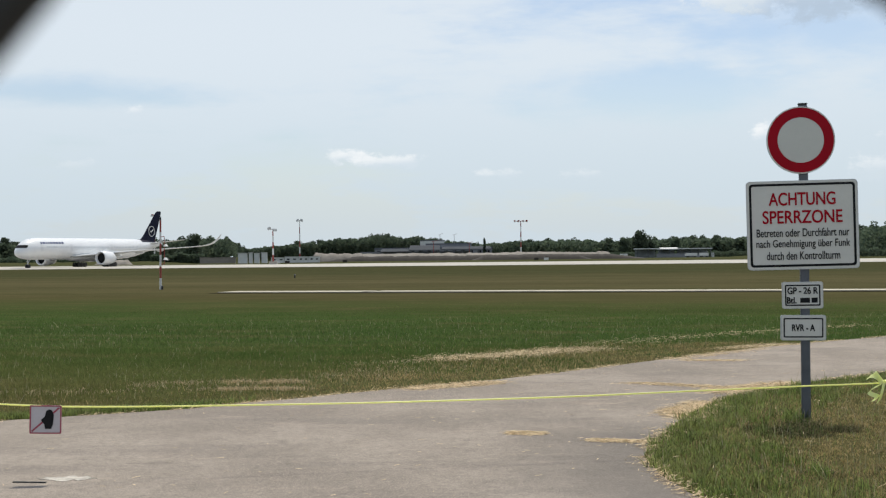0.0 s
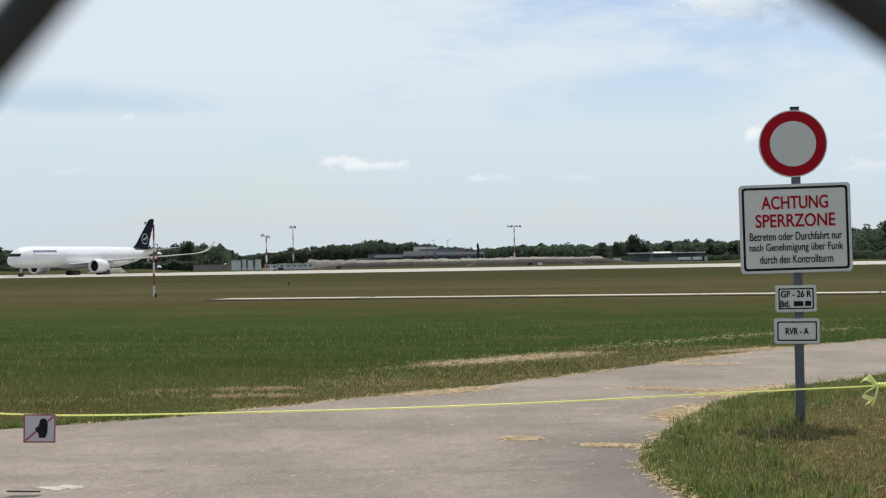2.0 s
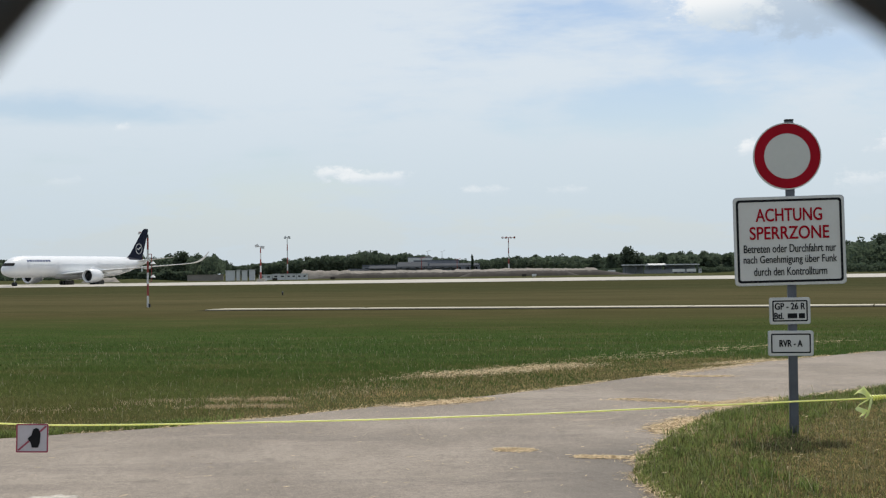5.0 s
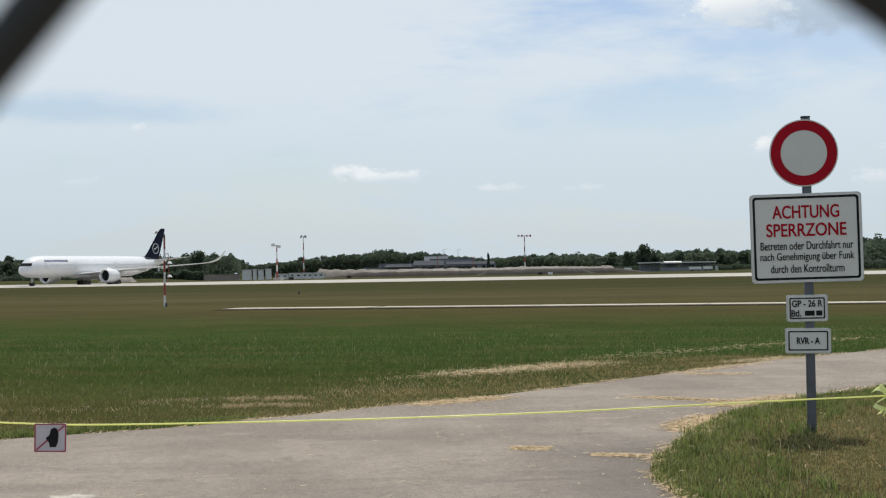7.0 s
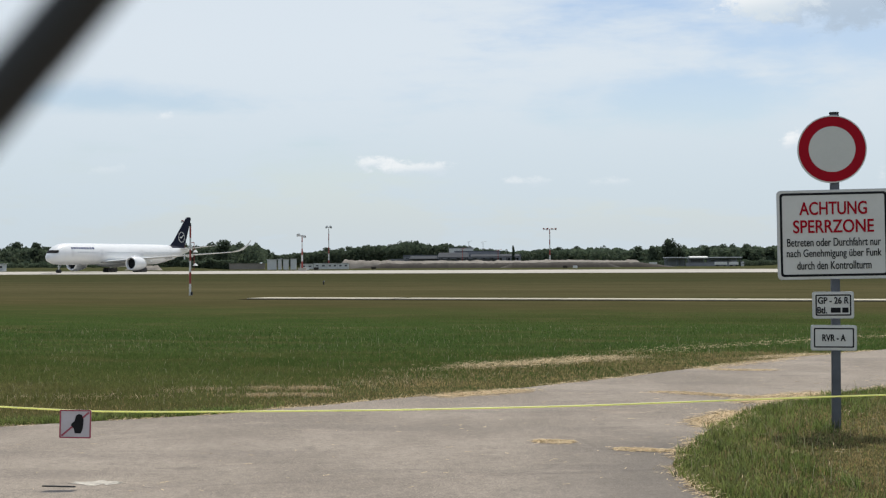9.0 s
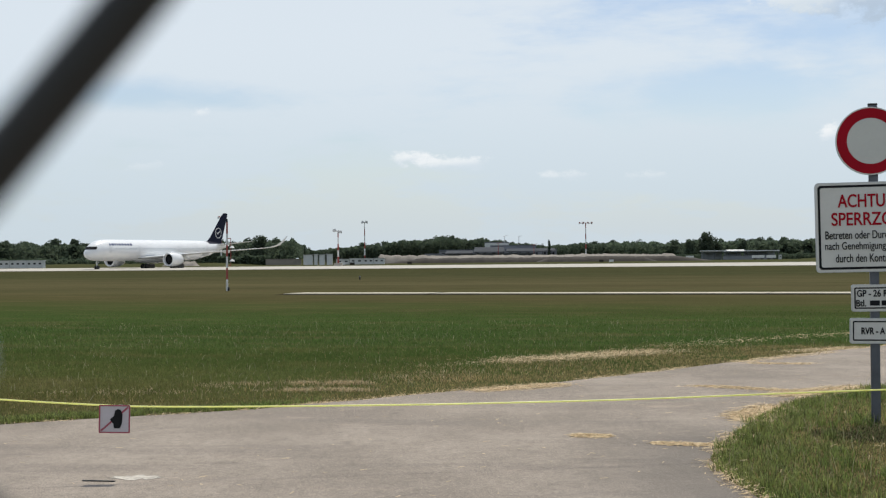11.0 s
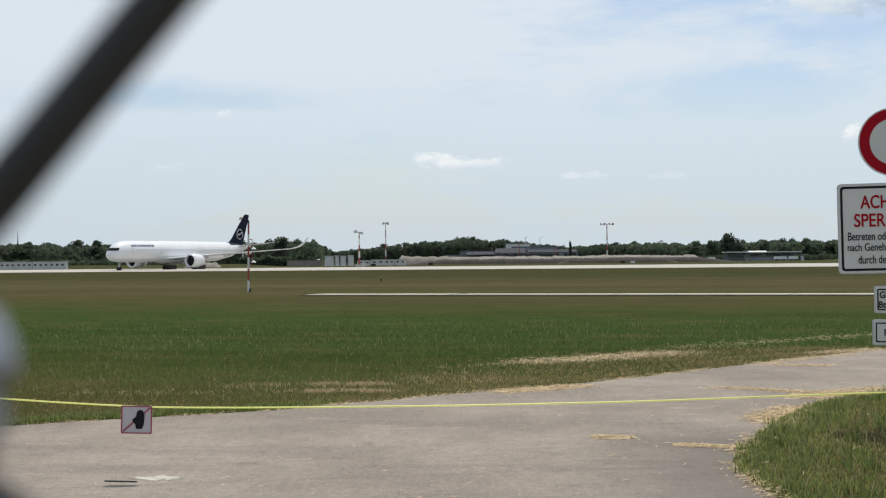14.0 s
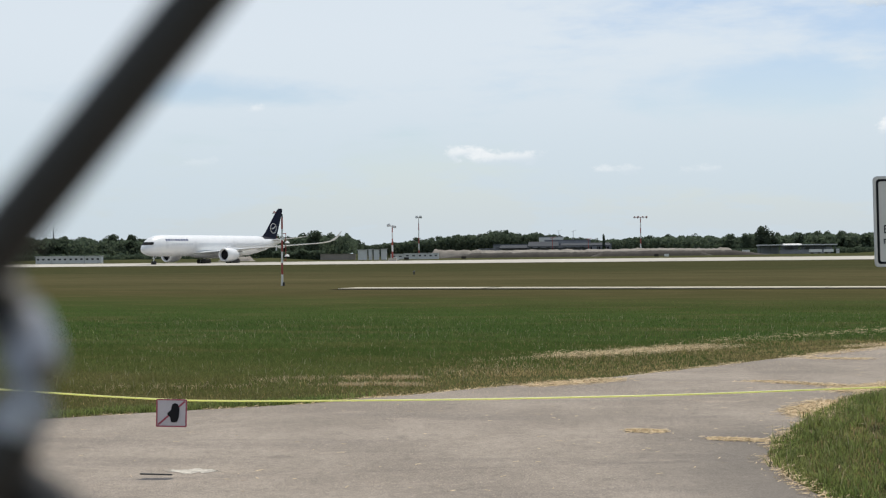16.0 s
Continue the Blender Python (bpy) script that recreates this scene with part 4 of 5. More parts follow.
tube(bm, (0, 0, 0), (0, 0, 19), 0.5, 0.35, 8)
part("shaft", bm, GALV, aerial)
bm = bmesh.new()
tube(bm, (0, 0, 19), (0, 0, 23.5), 0.2, 0.06, 8)
part("whip", bm, DARK, aerial)

# ---------------------------------------------------------------- huts, sheds and earthworks along the far side
SHEETGREY = material("container_grey", (0.60, 0.61, 0.60), (0.50, 0.51, 0.50), 0.6, scale=0.5, fine=4)
SHEETBLUE = material("shed_blue_grey", (0.25, 0.28, 0.30), (0.19, 0.21, 0.23), 0.6, scale=0.3, fine=3)
ROOFDARK = material("roof_dark", (0.115, 0.125, 0.145), (0.085, 0.095, 0.11), 0.7, scale=0.2, fine=2)
ROOFMID = material("roof_mid", (0.21, 0.22, 0.24), (0.16, 0.17, 0.19), 0.7, scale=0.2, fine=2)
GRAVEL = material("gravel_pale", (0.27, 0.245, 0.215), (0.17, 0.152, 0.13), 0.95, scale=0.15, fine=2.5, bump=0.1)
DIRT = material("dirt_dark", (0.048, 0.040, 0.032), (0.028, 0.024, 0.020), 0.95, scale=0.2, fine=2.0, bump=0.1)


def shed(name, az0, az1, dist, h, mat, roof_mat, label, windows=0, roof=0.4, z=0.3, deep=8, yaw=0, win_z=0.6, category="building"):
    x0, x1 = az0 * dist, az1 * dist
    w = x1 - x0
    s = thing(name, pose((x0 + x1) / 2, dist, z, 0, 0, yaw), label, category)
    bm = bmesh.new()
    box(bm, 0, deep / 2, h / 2, w, deep, h, 0.06)
    part("wall", bm, mat, s)
    bm = bmesh.new()
    box(bm, 0, deep / 2, h + roof / 2 + 0.004, w + 0.6, deep + 0.6, roof, 0.08)
    part("roof", bm, roof_mat, s)
    for i in range(windows):
        x = -w / 2 + w * (i + 0.5) / windows
        bm = bmesh.new()
        box(bm, x, -0.03, h * win_z, w / windows * 0.42, 0.12, h * 0.22, 0.02)
        part("window", bm, BLACK, s)
    return s


for i, (a0, a1) in enumerate(((-0.1208, -0.1115), (-0.1112, -0.1020), (-0.1017, -0.0945), (-0.0942, -0.0868))):
    shed("site_container", a0, a1, 600, 2.45 if i else 2.2, SHEETGREY, SHEETGREY, "pale grey site container with small dark windows", 2, 0.15, deep=2.5, category="container")["group"] = "site containers"
for i, (a0, a1) in enumerate(((-0.1441, -0.1378), (-0.1365, -0.1342), (-0.1328, -0.1292), (-0.1276, -0.1238))):
    shed("concrete_block", a0, a1, 560, 4.0 + 0.2 * (i % 2), SHEETGREY, SHEETGREY, "upright pale grey concrete block by the runway", 0, 0.1, deep=2, category="block")["group"] = "concrete blocks"
shed("low_wall", -0.171, -0.146, 620, 2.6, GRAVEL, GRAVEL, "low tan storage wall beside the blocks", 0, 0.1, deep=2, category="wall")
for i in range(4):
    shed("office_container", -0.379 + 0.0121 * i, -0.379 + 0.0121 * i + 0.0118, 490, 2.55, SHEETGREY, SHEETGREY, "pale office container with dark windows by the trees", 3, 0.15, deep=3, category="container", z=0.3)["group"] = "office containers"
# terminal sheds on the skyline
shed("long_shed", -0.048, 0.0345, 1300, 9.6, ROOFMID, ROOFDARK, "long low dark grey industrial shed", 14, 1.6, win_z=0.75, deep=40)
shed("upper_hall", -0.012, 0.020, 1340, 14.2, ROOFMID, ROOFDARK, "raised dark grey hall on the shed", 6, 1.0, deep=30)
shed("roof_block", -0.016, 0.001, 1390, 18.2, SHEETGREY, ROOFDARK, "pale rooftop block of the far hall", 3, 0.8, deep=20)
shed("depot_front", -0.058, 0.02, 1250, 6.6, ROOFMID, ROOFMID, "low grey depot before the long shed", 16, 0.8, deep=15)
ROOFSLATE = material("roof_slate", (0.052, 0.057, 0.066), (0.040, 0.044, 0.052), 0.8, scale=0.2, fine=2, spec=0.1)


def lean_roof(az0, az1, dist, z0, z1, depth, mat, label):
    """A long single-pitch roof on slim columns."""
    x0, x1 = az0 * dist, az1 * dist
    t = thing("canopy_roof", pose(0, dist, 0.3), label, "roof", "far canopy roofs")
    bm = bmesh.new()
    vv = [bm.verts.new(q_) for q_ in ((x0, 0, z0), (x1, 0, z0), (x1 - 0.5, depth, z1), (x0 + 0.5, depth, z1), (x0, 0, z0 + 0.5), (x1, 0, z0 + 0.5), (x1 - 0.5, depth, z1 + 0.5), (x0 + 0.5, depth, z1 + 0.5))]
    for fc in ((0, 3, 2, 1), (4, 5, 6, 7), (0, 1, 5, 4), (1, 2, 6, 5), (2, 3, 7, 6), (3, 0, 4, 7)):
        bm.faces.new([vv[i] for i in fc])
    part("roof", bm, mat, t)
    for k in range(6):
        x = x0 + (x1 - x0) * (k + 0.5) / 6
        bm = bmesh.new()
        tube(bm, (x, 1, 0), (x, 1, z0 + 0.1), 0.3, seg=8)
        part("column", bm, ROOFMID, t)


lean_roof(-0.024, -0.002, 1235, 8.2, 12.4, 30, ROOFSLATE, "dark sloping canopy roof on slim columns")
lean_roof(-0.001, 0.034, 1238, 8.6, 11.0, 26, ROOFSLATE, "long dark sloping canopy roof on slim columns")
lean_roof(-0.044, -0.0245, 1240, 7.0, 9.6, 26, ROOFSLATE, "dark sloping canopy roof on slim columns")
for az, dist, h_ in ((-0.0065, 1200, 15.0), (0.0185, 1200, 13.5), (-0.002, 1380, 24.0), (0.008, 1380, 23.5)):
    cr = thing("site_mast", pose(az * dist, dist, 0.3), "thin orange-red lattice mast at the far sheds", "mast", "site masts")
    bm = bmesh.new()
    tube(bm, (0, 0, 0), (0, 0, h_), 0.35, 0.25, 6)
    part("shaft", bm, MASTRED if dist < 1300 else SHEETGREY, cr)
    bm = bmesh.new()
    tube(bm, (-1.5, 0, h_), (3, 0, h_ + 1.4), 0.2, 0.15, 6)
    part("arm", bm, MASTRED if dist < 1300 else SHEETGREY, cr)
# sheds to the right
def open_shed(az0, az1, dist, h, roof_mat, label, pitch=0.0, z=0.3, deep=14):
    """A flat or low-pitched roof on posts, with a dark back wall and stored goods in its shade."""
    x0, x1 = az0 * dist, az1 * dist
    w = x1 - x0
    s = thing("site_shed", pose((x0 + x1) / 2, dist, z), label, "building", "works sheds")
    bm = bmesh.new()
    lo, hi, e = h, h + 0.7, 0.6
    prof = [(-e, lo), (deep + e, lo), (deep + e, hi), (deep / 2, hi + pitch), (-e, hi)]
    vv = [[bm.verts.new((sx * (w / 2 + e), y_, z_)) for y_, z_ in prof] for sx in (-1, 1)]
    n_ = len(prof)
    bm.faces.new(vv[0]), bm.faces.new(list(reversed(vv[1])))
    for k in range(n_):
        bm.faces.new((vv[0][k], vv[1][k], vv[1][(k + 1) % n_], vv[0][(k + 1) % n_]))
    part("roof", bm, roof_mat, s)
    bm = bmesh.new()
    box(bm, 0, deep - 0.2, h / 2, w - 0.4, 0.3, h - 0.02)
    part("back_wall", bm, SHEETBLUE, s)
    posts = max(3, int(w / 5))
    for k in range(posts):
        bm = bmesh.new()
        box(bm, -w / 2 + 0.3 + (w - 0.6) * k / (posts - 1), 0.2, h / 2, 0.35, 0.35, h - 0.02, 0.03)
        part("post", bm, GALV, s)
    return s


def trailer(az, dist, ln, mat, label, z=0.3):
    """A parked box trailer on its wheels."""
    t = thing("box_trailer", pose(az * dist, dist, z), label, "trailer", "parked trailers")
    bm = bmesh.new()
    box(bm, 0, 1.2, 1.95, ln, 2.4, 1.9, 0.08)
    part("body", bm, mat, t)
    bm = bmesh.new()
    box(bm, 0, 1.2, 0.85, ln * 0.92, 1.6, 0.25)
    part("chassis", bm, DARK, t)
    for dx in (-0.32 * ln, -0.22 * ln, 0.3 * ln):
        for dy in (0.15, 2.25):
            bm = bmesh.new()
            tube(bm, (dx, dy - 0.15, 0.45), (dx, dy + 0.15, 0.45), 0.45, seg=16)
            part("wheel", bm, DARK, t)
    return t


open_shed(0.1365, 0.1515, 1000, 5.9, SHEETGREY, "dark open-fronted works shed with pale flat roof")
open_shed(0.1535, 0.1650, 1004, 5.6, MASTWHITE, "works shed with bright white low-pitched roof", 0.8)
open_shed(0.1665, 0.1885, 998, 5.8, SHEETGREY, "long open works shed with pale flat roof")
shed("site_cabin", 0.189, 0.1905, 992, 3.2, SHEETGREY, ROOFDARK, "small grey site cabin", 1, 0.3, deep=4)
shed("storage_wall", 0.150, 0.186, 985, 2.6, ROOFMID, ROOFMID, "low grey storage wall before the works sheds", 0, 0.15, deep=1.5, category="wall")
trailer(0.1745, 962, 8.0, MASTWHITE, "white box trailer parked before the works sheds")
trailer(0.1835, 962, 6.0, MASTWHITE, "white box trailer parked before the works sheds")
trailer(0.1272, 962, 5.0, MASTWHITE, "white box trailer parked by the gravel heap")


def mound(name, x0, x1, y, depth, h, mat, label, seed, z=0.25, steep=9):
    """A long heap of spoil with an uneven crest."""
    nx, ny = 320, 10
    vs, fs = [], []
    for j in range(ny + 1):
        for i in range(nx + 1):
            s, t = i / nx, j / ny
            x = x0 + (x1 - x0) * s
            edge = min(1.0, s * 9, (1 - s) * steep)
            crest = h * (0.88 + 0.12 * noise.noise(Vector((x * 0.03, seed, 0))) + 0.16 * noise.noise(Vector((x * 0.15, seed, 3))) + 0.10 * noise.noise(Vector((x * 0.5, seed, 7))))
            zz = crest * edge * math.sin(math.pi * t) ** 0.7 if 0 < t < 1 else -0.4
            vs.append((x, y + depth * t, z + zz + 0.15 * noise.noise(Vector((x * 0.3, t * 8, seed)))))
    for j in range(ny):
        for i in range(nx):
            a = j * (nx + 1) + i
            fs.append((a, a + 1, a + nx + 2, a + nx + 1))
    ob = link(name, vs, fs, mat, smooth=True)
    return tagged(ob, label, "earth heap")


mound("spoil_mound", -0.084 * 800, 0.124 * 800, 800, 26, 4.7, GRAVEL, "long pale gravel heap beyond the runway", 2, steep=34)
mound("spoil_mound", -0.094 * 800, -0.052 * 800, 790, 14, 5.2, GRAVEL, "pointed pale gravel heap", 9)
mound("soil_bank", -0.088 * 740, 0.145 * 740, 740, 12, 3.0, DIRT, "low dark soil bank before the gravel", 4)
mound("soil_bank", 0.02 * 720, 0.105 * 720, 720, 12, 3.0, DIRT, "low dark soil bank before the gravel", 14)
mound("grass_bank", 0.145 * 900, 0.42 * 900, 640, 60, 2.6, TURF, "low green bank before the woods", 6)
mound("grass_bank", -0.40 * 640, -0.17 * 640, 600, 40, 1.4, TURF, "low green bank before the woods", 8)
mound("sand_mound", -0.246 * 560, -0.221 * 560, 560, 10, 2.3, GRAVEL, "small tan sand heap by the runway", 11)
mound("wooded_rise", -0.16 * 1500, 0.07 * 1500, 1420, 240, 13, TURF, "gentle wooded rise on the skyline", 5)

for az, dist in ((-0.069, 470), (0.0725, 475), (0.0655, 478), (-0.1095, 440), (-0.1165, 445)):
    board = thing("marker_board", pose(az * dist, dist, field_z(uv_of(az * dist, dist)[1]) + 0.03), "small weathered marker board by the runway edge", "sign", "runway marker boards")
    bm = bmesh.new()
    box(bm, 0, 0, 0.62, 1.5, 0.12, 0.8, 0.03)
    part("panel", bm, MASTWHITE if az > 0.07 or az < -0.11 else DIRT, board)
    for dx in (-0.5, 0.5):
        bm = bmesh.new()
        tube(bm, (dx, 0.1, 0), (dx, 0.1, 0.7), 0.05, seg=8)
        part("leg", bm, GALV, board)

# ---------------------------------------------------------------- trees
def crown_mesh(rng, h, w, lobes, cards, size, spire=0.0):
    """Leaf clumps spread over the surface of several lobes."""
    vs, fs = [], []
    L = []
    for i in range(lobes):
        a, t = rng.uniform(0, 2 * math.pi), rng.uniform(0.0, 1.0)
        rad = w * 0.5 * (1 - 0.55 * t) * rng.uniform(0.25, 0.75) * (1 - spire)
        L.append((rad * math.cos(a), rad * math.sin(a), h * (0.15 + 0.70 * t), w * rng.uniform(0.17, 0.30) * (1 - 0.35 * t) * (1 - 0.45 * spire), h * rng.uniform(0.09, 0.16)))
    for i in range(cards):
        cx, cy, cz, rr, rz = L[int(rng.integers(len(L)))]
        d = rng.normal(size=3)
        d /= np.linalg.norm(d)
        k = rng.uniform(0.72, 1.08)
        p = np.array((cx + d[0] * rr * k, cy + d[1] * rr * k, cz + d[2] * rz * k))
        n1 = d + rng.normal(size=3) * 0.7
        n1 /= np.linalg.norm(n1)
        a = np.cross(n1, rng.normal(size=3))
        a /= np.linalg.norm(a)
        b = np.cross(n1, a)
        s = size * rng.uniform(0.5, 1.2)
        o = len(vs)
        vs += [p - a * s - b * s * 0.3, p + b * s * 0.9, p + a * s - b * s * 0.3, p - b * s + n1 * s * 0.3]
        fs += [(o, o + 3, o + 1), (o + 3, o + 2, o + 1)]
    return vs, fs


def make_tree(seed, h, w, lobes, cards, size, spire=0.0, label="dark green broadleaf tree at the wood's edge"):
    rng = np.random.default_rng(seed)
    t = thing("tree", Matrix.Translation((0, -900, -60)), label, "tree", "trees along the far side")
    limbs_v, limbs_f = [], []

    def bar(pts, rad):
        v, f_ = sweep(pts, rad, 7)
        o = len(limbs_v)
        limbs_v.extend(v)
        limbs_f.extend(tuple(i + o for i in q_) for q_ in f_)
    bar([(0, 0, -0.3), (0.1, 0, h * 0.25), (0, 0.1, h * 0.55), (0, 0, h * 0.8)], [h * 0.028, h * 0.02, h * 0.013, 0.03])
    for i in range(6):
        a, z = i * 1.05 + rng.uniform(0, 0.5), h * rng.uniform(0.22, 0.5)
        e = w * 0.36 * (1 - spire)
        bar([(0, 0, z), (e * 0.5 * math.cos(a), e * 0.5 * math.sin(a), z + h * 0.08), (e * math.cos(a), e * math.sin(a), z + h * 0.2)], [h * 0.011, h * 0.007, 0.02])
    link("trunk", limbs_v, limbs_f, BARK, t)
    link("crown", *crown_mesh(rng, h, w, lobes, cards, size, spire), LEAF, t)
    return t


random.seed(11)
KINDS = [make_tree(21 + i, 14 + (i % 3) * 0.6, 11 + (i % 4), 24 + i % 5, 2600, 0.46) for i in range(6)]
SPIRE = make_tree(50, 16, 6, 18, 1100, 0.5, 0.75, "narrow dark poplar on the skyline")


def skyline(az):
    """Height of the tree tops over the eye, per metre of distance, by bearing."""
    return float(np.interp(az, [-0.46, -0.40, -0.36, -0.33, -0.30, -0.25, -0.22, -0.19, -0.165, -0.150, -0.143, -0.137, -0.120, -0.100, -0.07, -0.045, -0.02, 0.0, 0.02, 0.035, 0.05, 0.07, 0.10, 0.15, 0.20, 0.27, 0.30, 0.32, 0.40, 0.5],
                           [0.0190, 0.0188, 0.0190, 0.0174, 0.0166, 0.0160, 0.0158, 0.0178, 0.0180, 0.0168, 0.0115, 0.0086, 0.0102, 0.0132, 0.0158, 0.0182, 0.0172, 0.0140, 0.0112, 0.0110, 0.0120, 0.0140, 0.0135, 0.0140, 0.0150, 0.0160, 0.0225, 0.0236, 0.0230, 0.0220]))


def tree_distance(az):
    return float(np.interp(az, [-0.5, -0.15, -0.14, 0.03, 0.05, 0.28, 0.295, 0.5], [760, 760, 1450, 1450, 1150, 1100, 640, 600]))


count = 0
az = -0.45
while az < 0.46:
    d = tree_distance(az) + random.uniform(0, 50)
    top = skyline(az) * d + 1.48
    gz = 0.3 + (6 if -0.15 < az < 0.06 else 0)
    hgt = max(4.0, (top - gz) * random.choice((0.80, 0.90, 0.94, 1.0, 1.03)))
    src = random.choice(KINDS)
    s = hgt / 14.0
    sw = s * random.uniform(0.85, 1.2)
    copy_thing(src, pose(az * d, d, gz, 0, 0, random.uniform(0, 360)) @ Matrix.Diagonal((sw, sw, s, 1)))
    az += 7.2 * sw / d * random.uniform(0.7, 1.15)
    count += 1
# a few that stand out over the rest
for a, d, h in ((0.1395, 1080, 21.8), (0.146, 1085, 15.0), (0.0555, 1140, 15.5), (0.1275, 1090, 16.5), (-0.245, 735, 11.5), (0.163, 1090, 16.6), (-0.175, 720, 14.5), (-0.205, 715, 13.2)):
    copy_thing(random.choice(KINDS), pose(a * d, d, 0.3, 0, 0, random.uniform(0, 360)) @ Matrix.Diagonal((h / 14, h / 14, h / 14, 1)))
copy_thing(SPIRE, pose(0.0292 * 1240, 1240, 0.3) @ Matrix.Diagonal((1.0, 1.0, 1.42, 1)))
for t in KINDS + [SPIRE]:
    for o in list(t.children):
        bpy.data.objects.remove(o)
    bpy.data.objects.remove(t)


def wood(name, az0, az1, offset, drop, n, size, seed, label, low=0.0):
    """The mass of foliage behind the front trees, one bank of leaf clumps."""
    rng = np.random.default_rng(seed)
    a = rng.uniform(az0, az1, n)
    d = np.array([tree_distance(x) for x in a]) + offset + rng.uniform(-30, 45, n)
    base = np.where((a > -0.15) & (a < 0.06), 5.0, 0.3)
    lump = np.array([0.86 + 0.20 * noise.noise(Vector((x * 95, seed, 0))) + 0.12 * noise.noise(Vector((x * 300, seed, 4))) for x in a])
    top = np.array([skyline(x) for x in a]) * d * lump * drop + 1.48
    z = base + (top - base) * rng.uniform(low, 1.0, n) ** 0.85
    c = np.stack((a * d, d, z), 1)
    e1, e2 = rng.normal(size=(n, 3)), rng.normal(size=(n, 3))
    e1 /= np.linalg.norm(e1, axis=1)[:, None]
    e2 /= np.linalg.norm(e2, axis=1)[:, None]
    s = (size * rng.uniform(0.5, 1.3, n) * d / 1000)[:, None]
    v = np.concatenate((c - e1 * s, c + e2 * s, c + e1 * s, c - e2 * s), 1).reshape(-1, 3)
    f_ = [(4 * i, 4 * i + 1, 4 * i + 2, 4 * i + 3) for i in range(n)]
    return tagged(link(name, v, f_, LEAF), label, "woods", kind="stuff")


wood("far_woods", -0.50, -0.14, 25, 0.93, 34000, 1.3, 1, "dark green mixed woods beyond the runway")
wood("far_woods", -0.16, 0.06, 10, 0.97, 34000, 1.1, 2, "dark green woods on a gentle rise")
wood("far_woods", 0.03, 0.50, 25, 0.92, 46000, 1.3, 3, "dark green mixed woods beyond the runway")


def hedge(name, az0, az1, dist, h, n, seed, label):
    """A low thicket, one bank of leaf clumps."""
    rng = np.random.default_rng(seed)
    a = rng.uniform(az0, az1, n)
    d = dist + rng.uniform(0, 12, n)
    hh = h * np.array([0.85 + 0.35 * noise.noise(Vector((x * 160, seed, 0))) for x in a])
    c = np.stack((a * d, d, 0.2 + hh * rng.uniform(0, 1, n) ** 0.8), 1)
    e1, e2 = rng.normal(size=(n, 3)), rng.normal(size=(n, 3))
    e1 /= np.linalg.norm(e1, axis=1)[:, None]
    e2 /= np.linalg.norm(e2, axis=1)[:, None]
    s = rng.uniform(0.3, 0.8, n)[:, None]
    v = np.concatenate((c - e1 * s, c + e2 * s, c + e1 * s, c - e2 * s), 1).reshape(-1, 3)
    return tagged(link(name, v, [(4 * i, 4 * i + 1, 4 * i + 2, 4 * i + 3) for i in range(n)], LEAF), label, "hedge", kind="stuff")


hedge("thicket", -0.50, -0.236, 690, 4.4, 15000, 5, "low dark green thicket before the woods")
hedge("thicket", -0.205, -0.168, 640, 5.0, 5000, 6, "low dark green thicket before the woods")
hedge("thicket", 0.04, 0.30, 1060, 5.0, 16000, 7, "low dark green thicket before the woods")
hedge("thicket", 0.28, 0.50, 590, 4.0, 9000, 8, "low dark green thicket before the woods")

# ---------------------------------------------------------------- grass, straw and litter
def tri_mesh(name, verts, tris, mat, label, category):
    """One mesh from arrays of points and triangles."""
    me = bpy.data.meshes.new(name)
    me.vertices.add(len(verts))
    me.vertices.foreach_set("co", np.ascontiguousarray(verts, np.float32).ravel())
    me.loops.add(tris.size)
    me.loops.foreach_set("vertex_index", tris.ravel().astype(np.int32))
    me.polygons.add(len(tris))
    me.polygons.foreach_set("loop_start", np.arange(0, tris.size, 3, dtype=np.int32))
    me.update(calc_edges=True)
    me.validate()
    me.materials.append(mat)
    return tagged(new(name, me), label, category, kind="stuff")


def blades(name, x, y, h, w, mat, label, rng, lean=0.45, z0=0.0, category="grass"):
    """Bent, tapering grass blades at x, y, of height h and width w."""
    n = len(x)
    a, b = rng.uniform(0, 2 * np.pi, n), rng.uniform(0, 2 * np.pi, n)
    le = np.abs(rng.normal(0, lean, n)) * h
    ox, oy = np.cos(b) * le, np.sin(b) * le
    sx, sy = np.cos(a) * w / 2, np.sin(a) * w / 2
    z = np.full(n, z0)
    P = np.empty((n, 5, 3))
    P[:, 0] = np.stack((x - sx, y - sy, z - 0.01), 1)
    P[:, 1] = np.stack((x + sx, y + sy, z - 0.01), 1)
    P[:, 2] = np.stack((x + ox * 0.35 - sx * 0.8, y + oy * 0.35 - sy * 0.8, z + h * 0.6), 1)
    P[:, 3] = np.stack((x + ox * 0.35 + sx * 0.8, y + oy * 0.35 + sy * 0.8, z + h * 0.6), 1)
    P[:, 4] = np.stack((x + ox, y + oy, z + h * rng.uniform(0.85, 1.05, n)), 1)
    i = np.arange(n)[:, None] * 5
    T = np.concatenate((i + [[0, 1, 3]], i + [[0, 3, 2]], i + [[2, 3, 4]]), 1).reshape(-1, 3)
    return tri_mesh(name, P.reshape(-1, 3), T, mat, label, category)


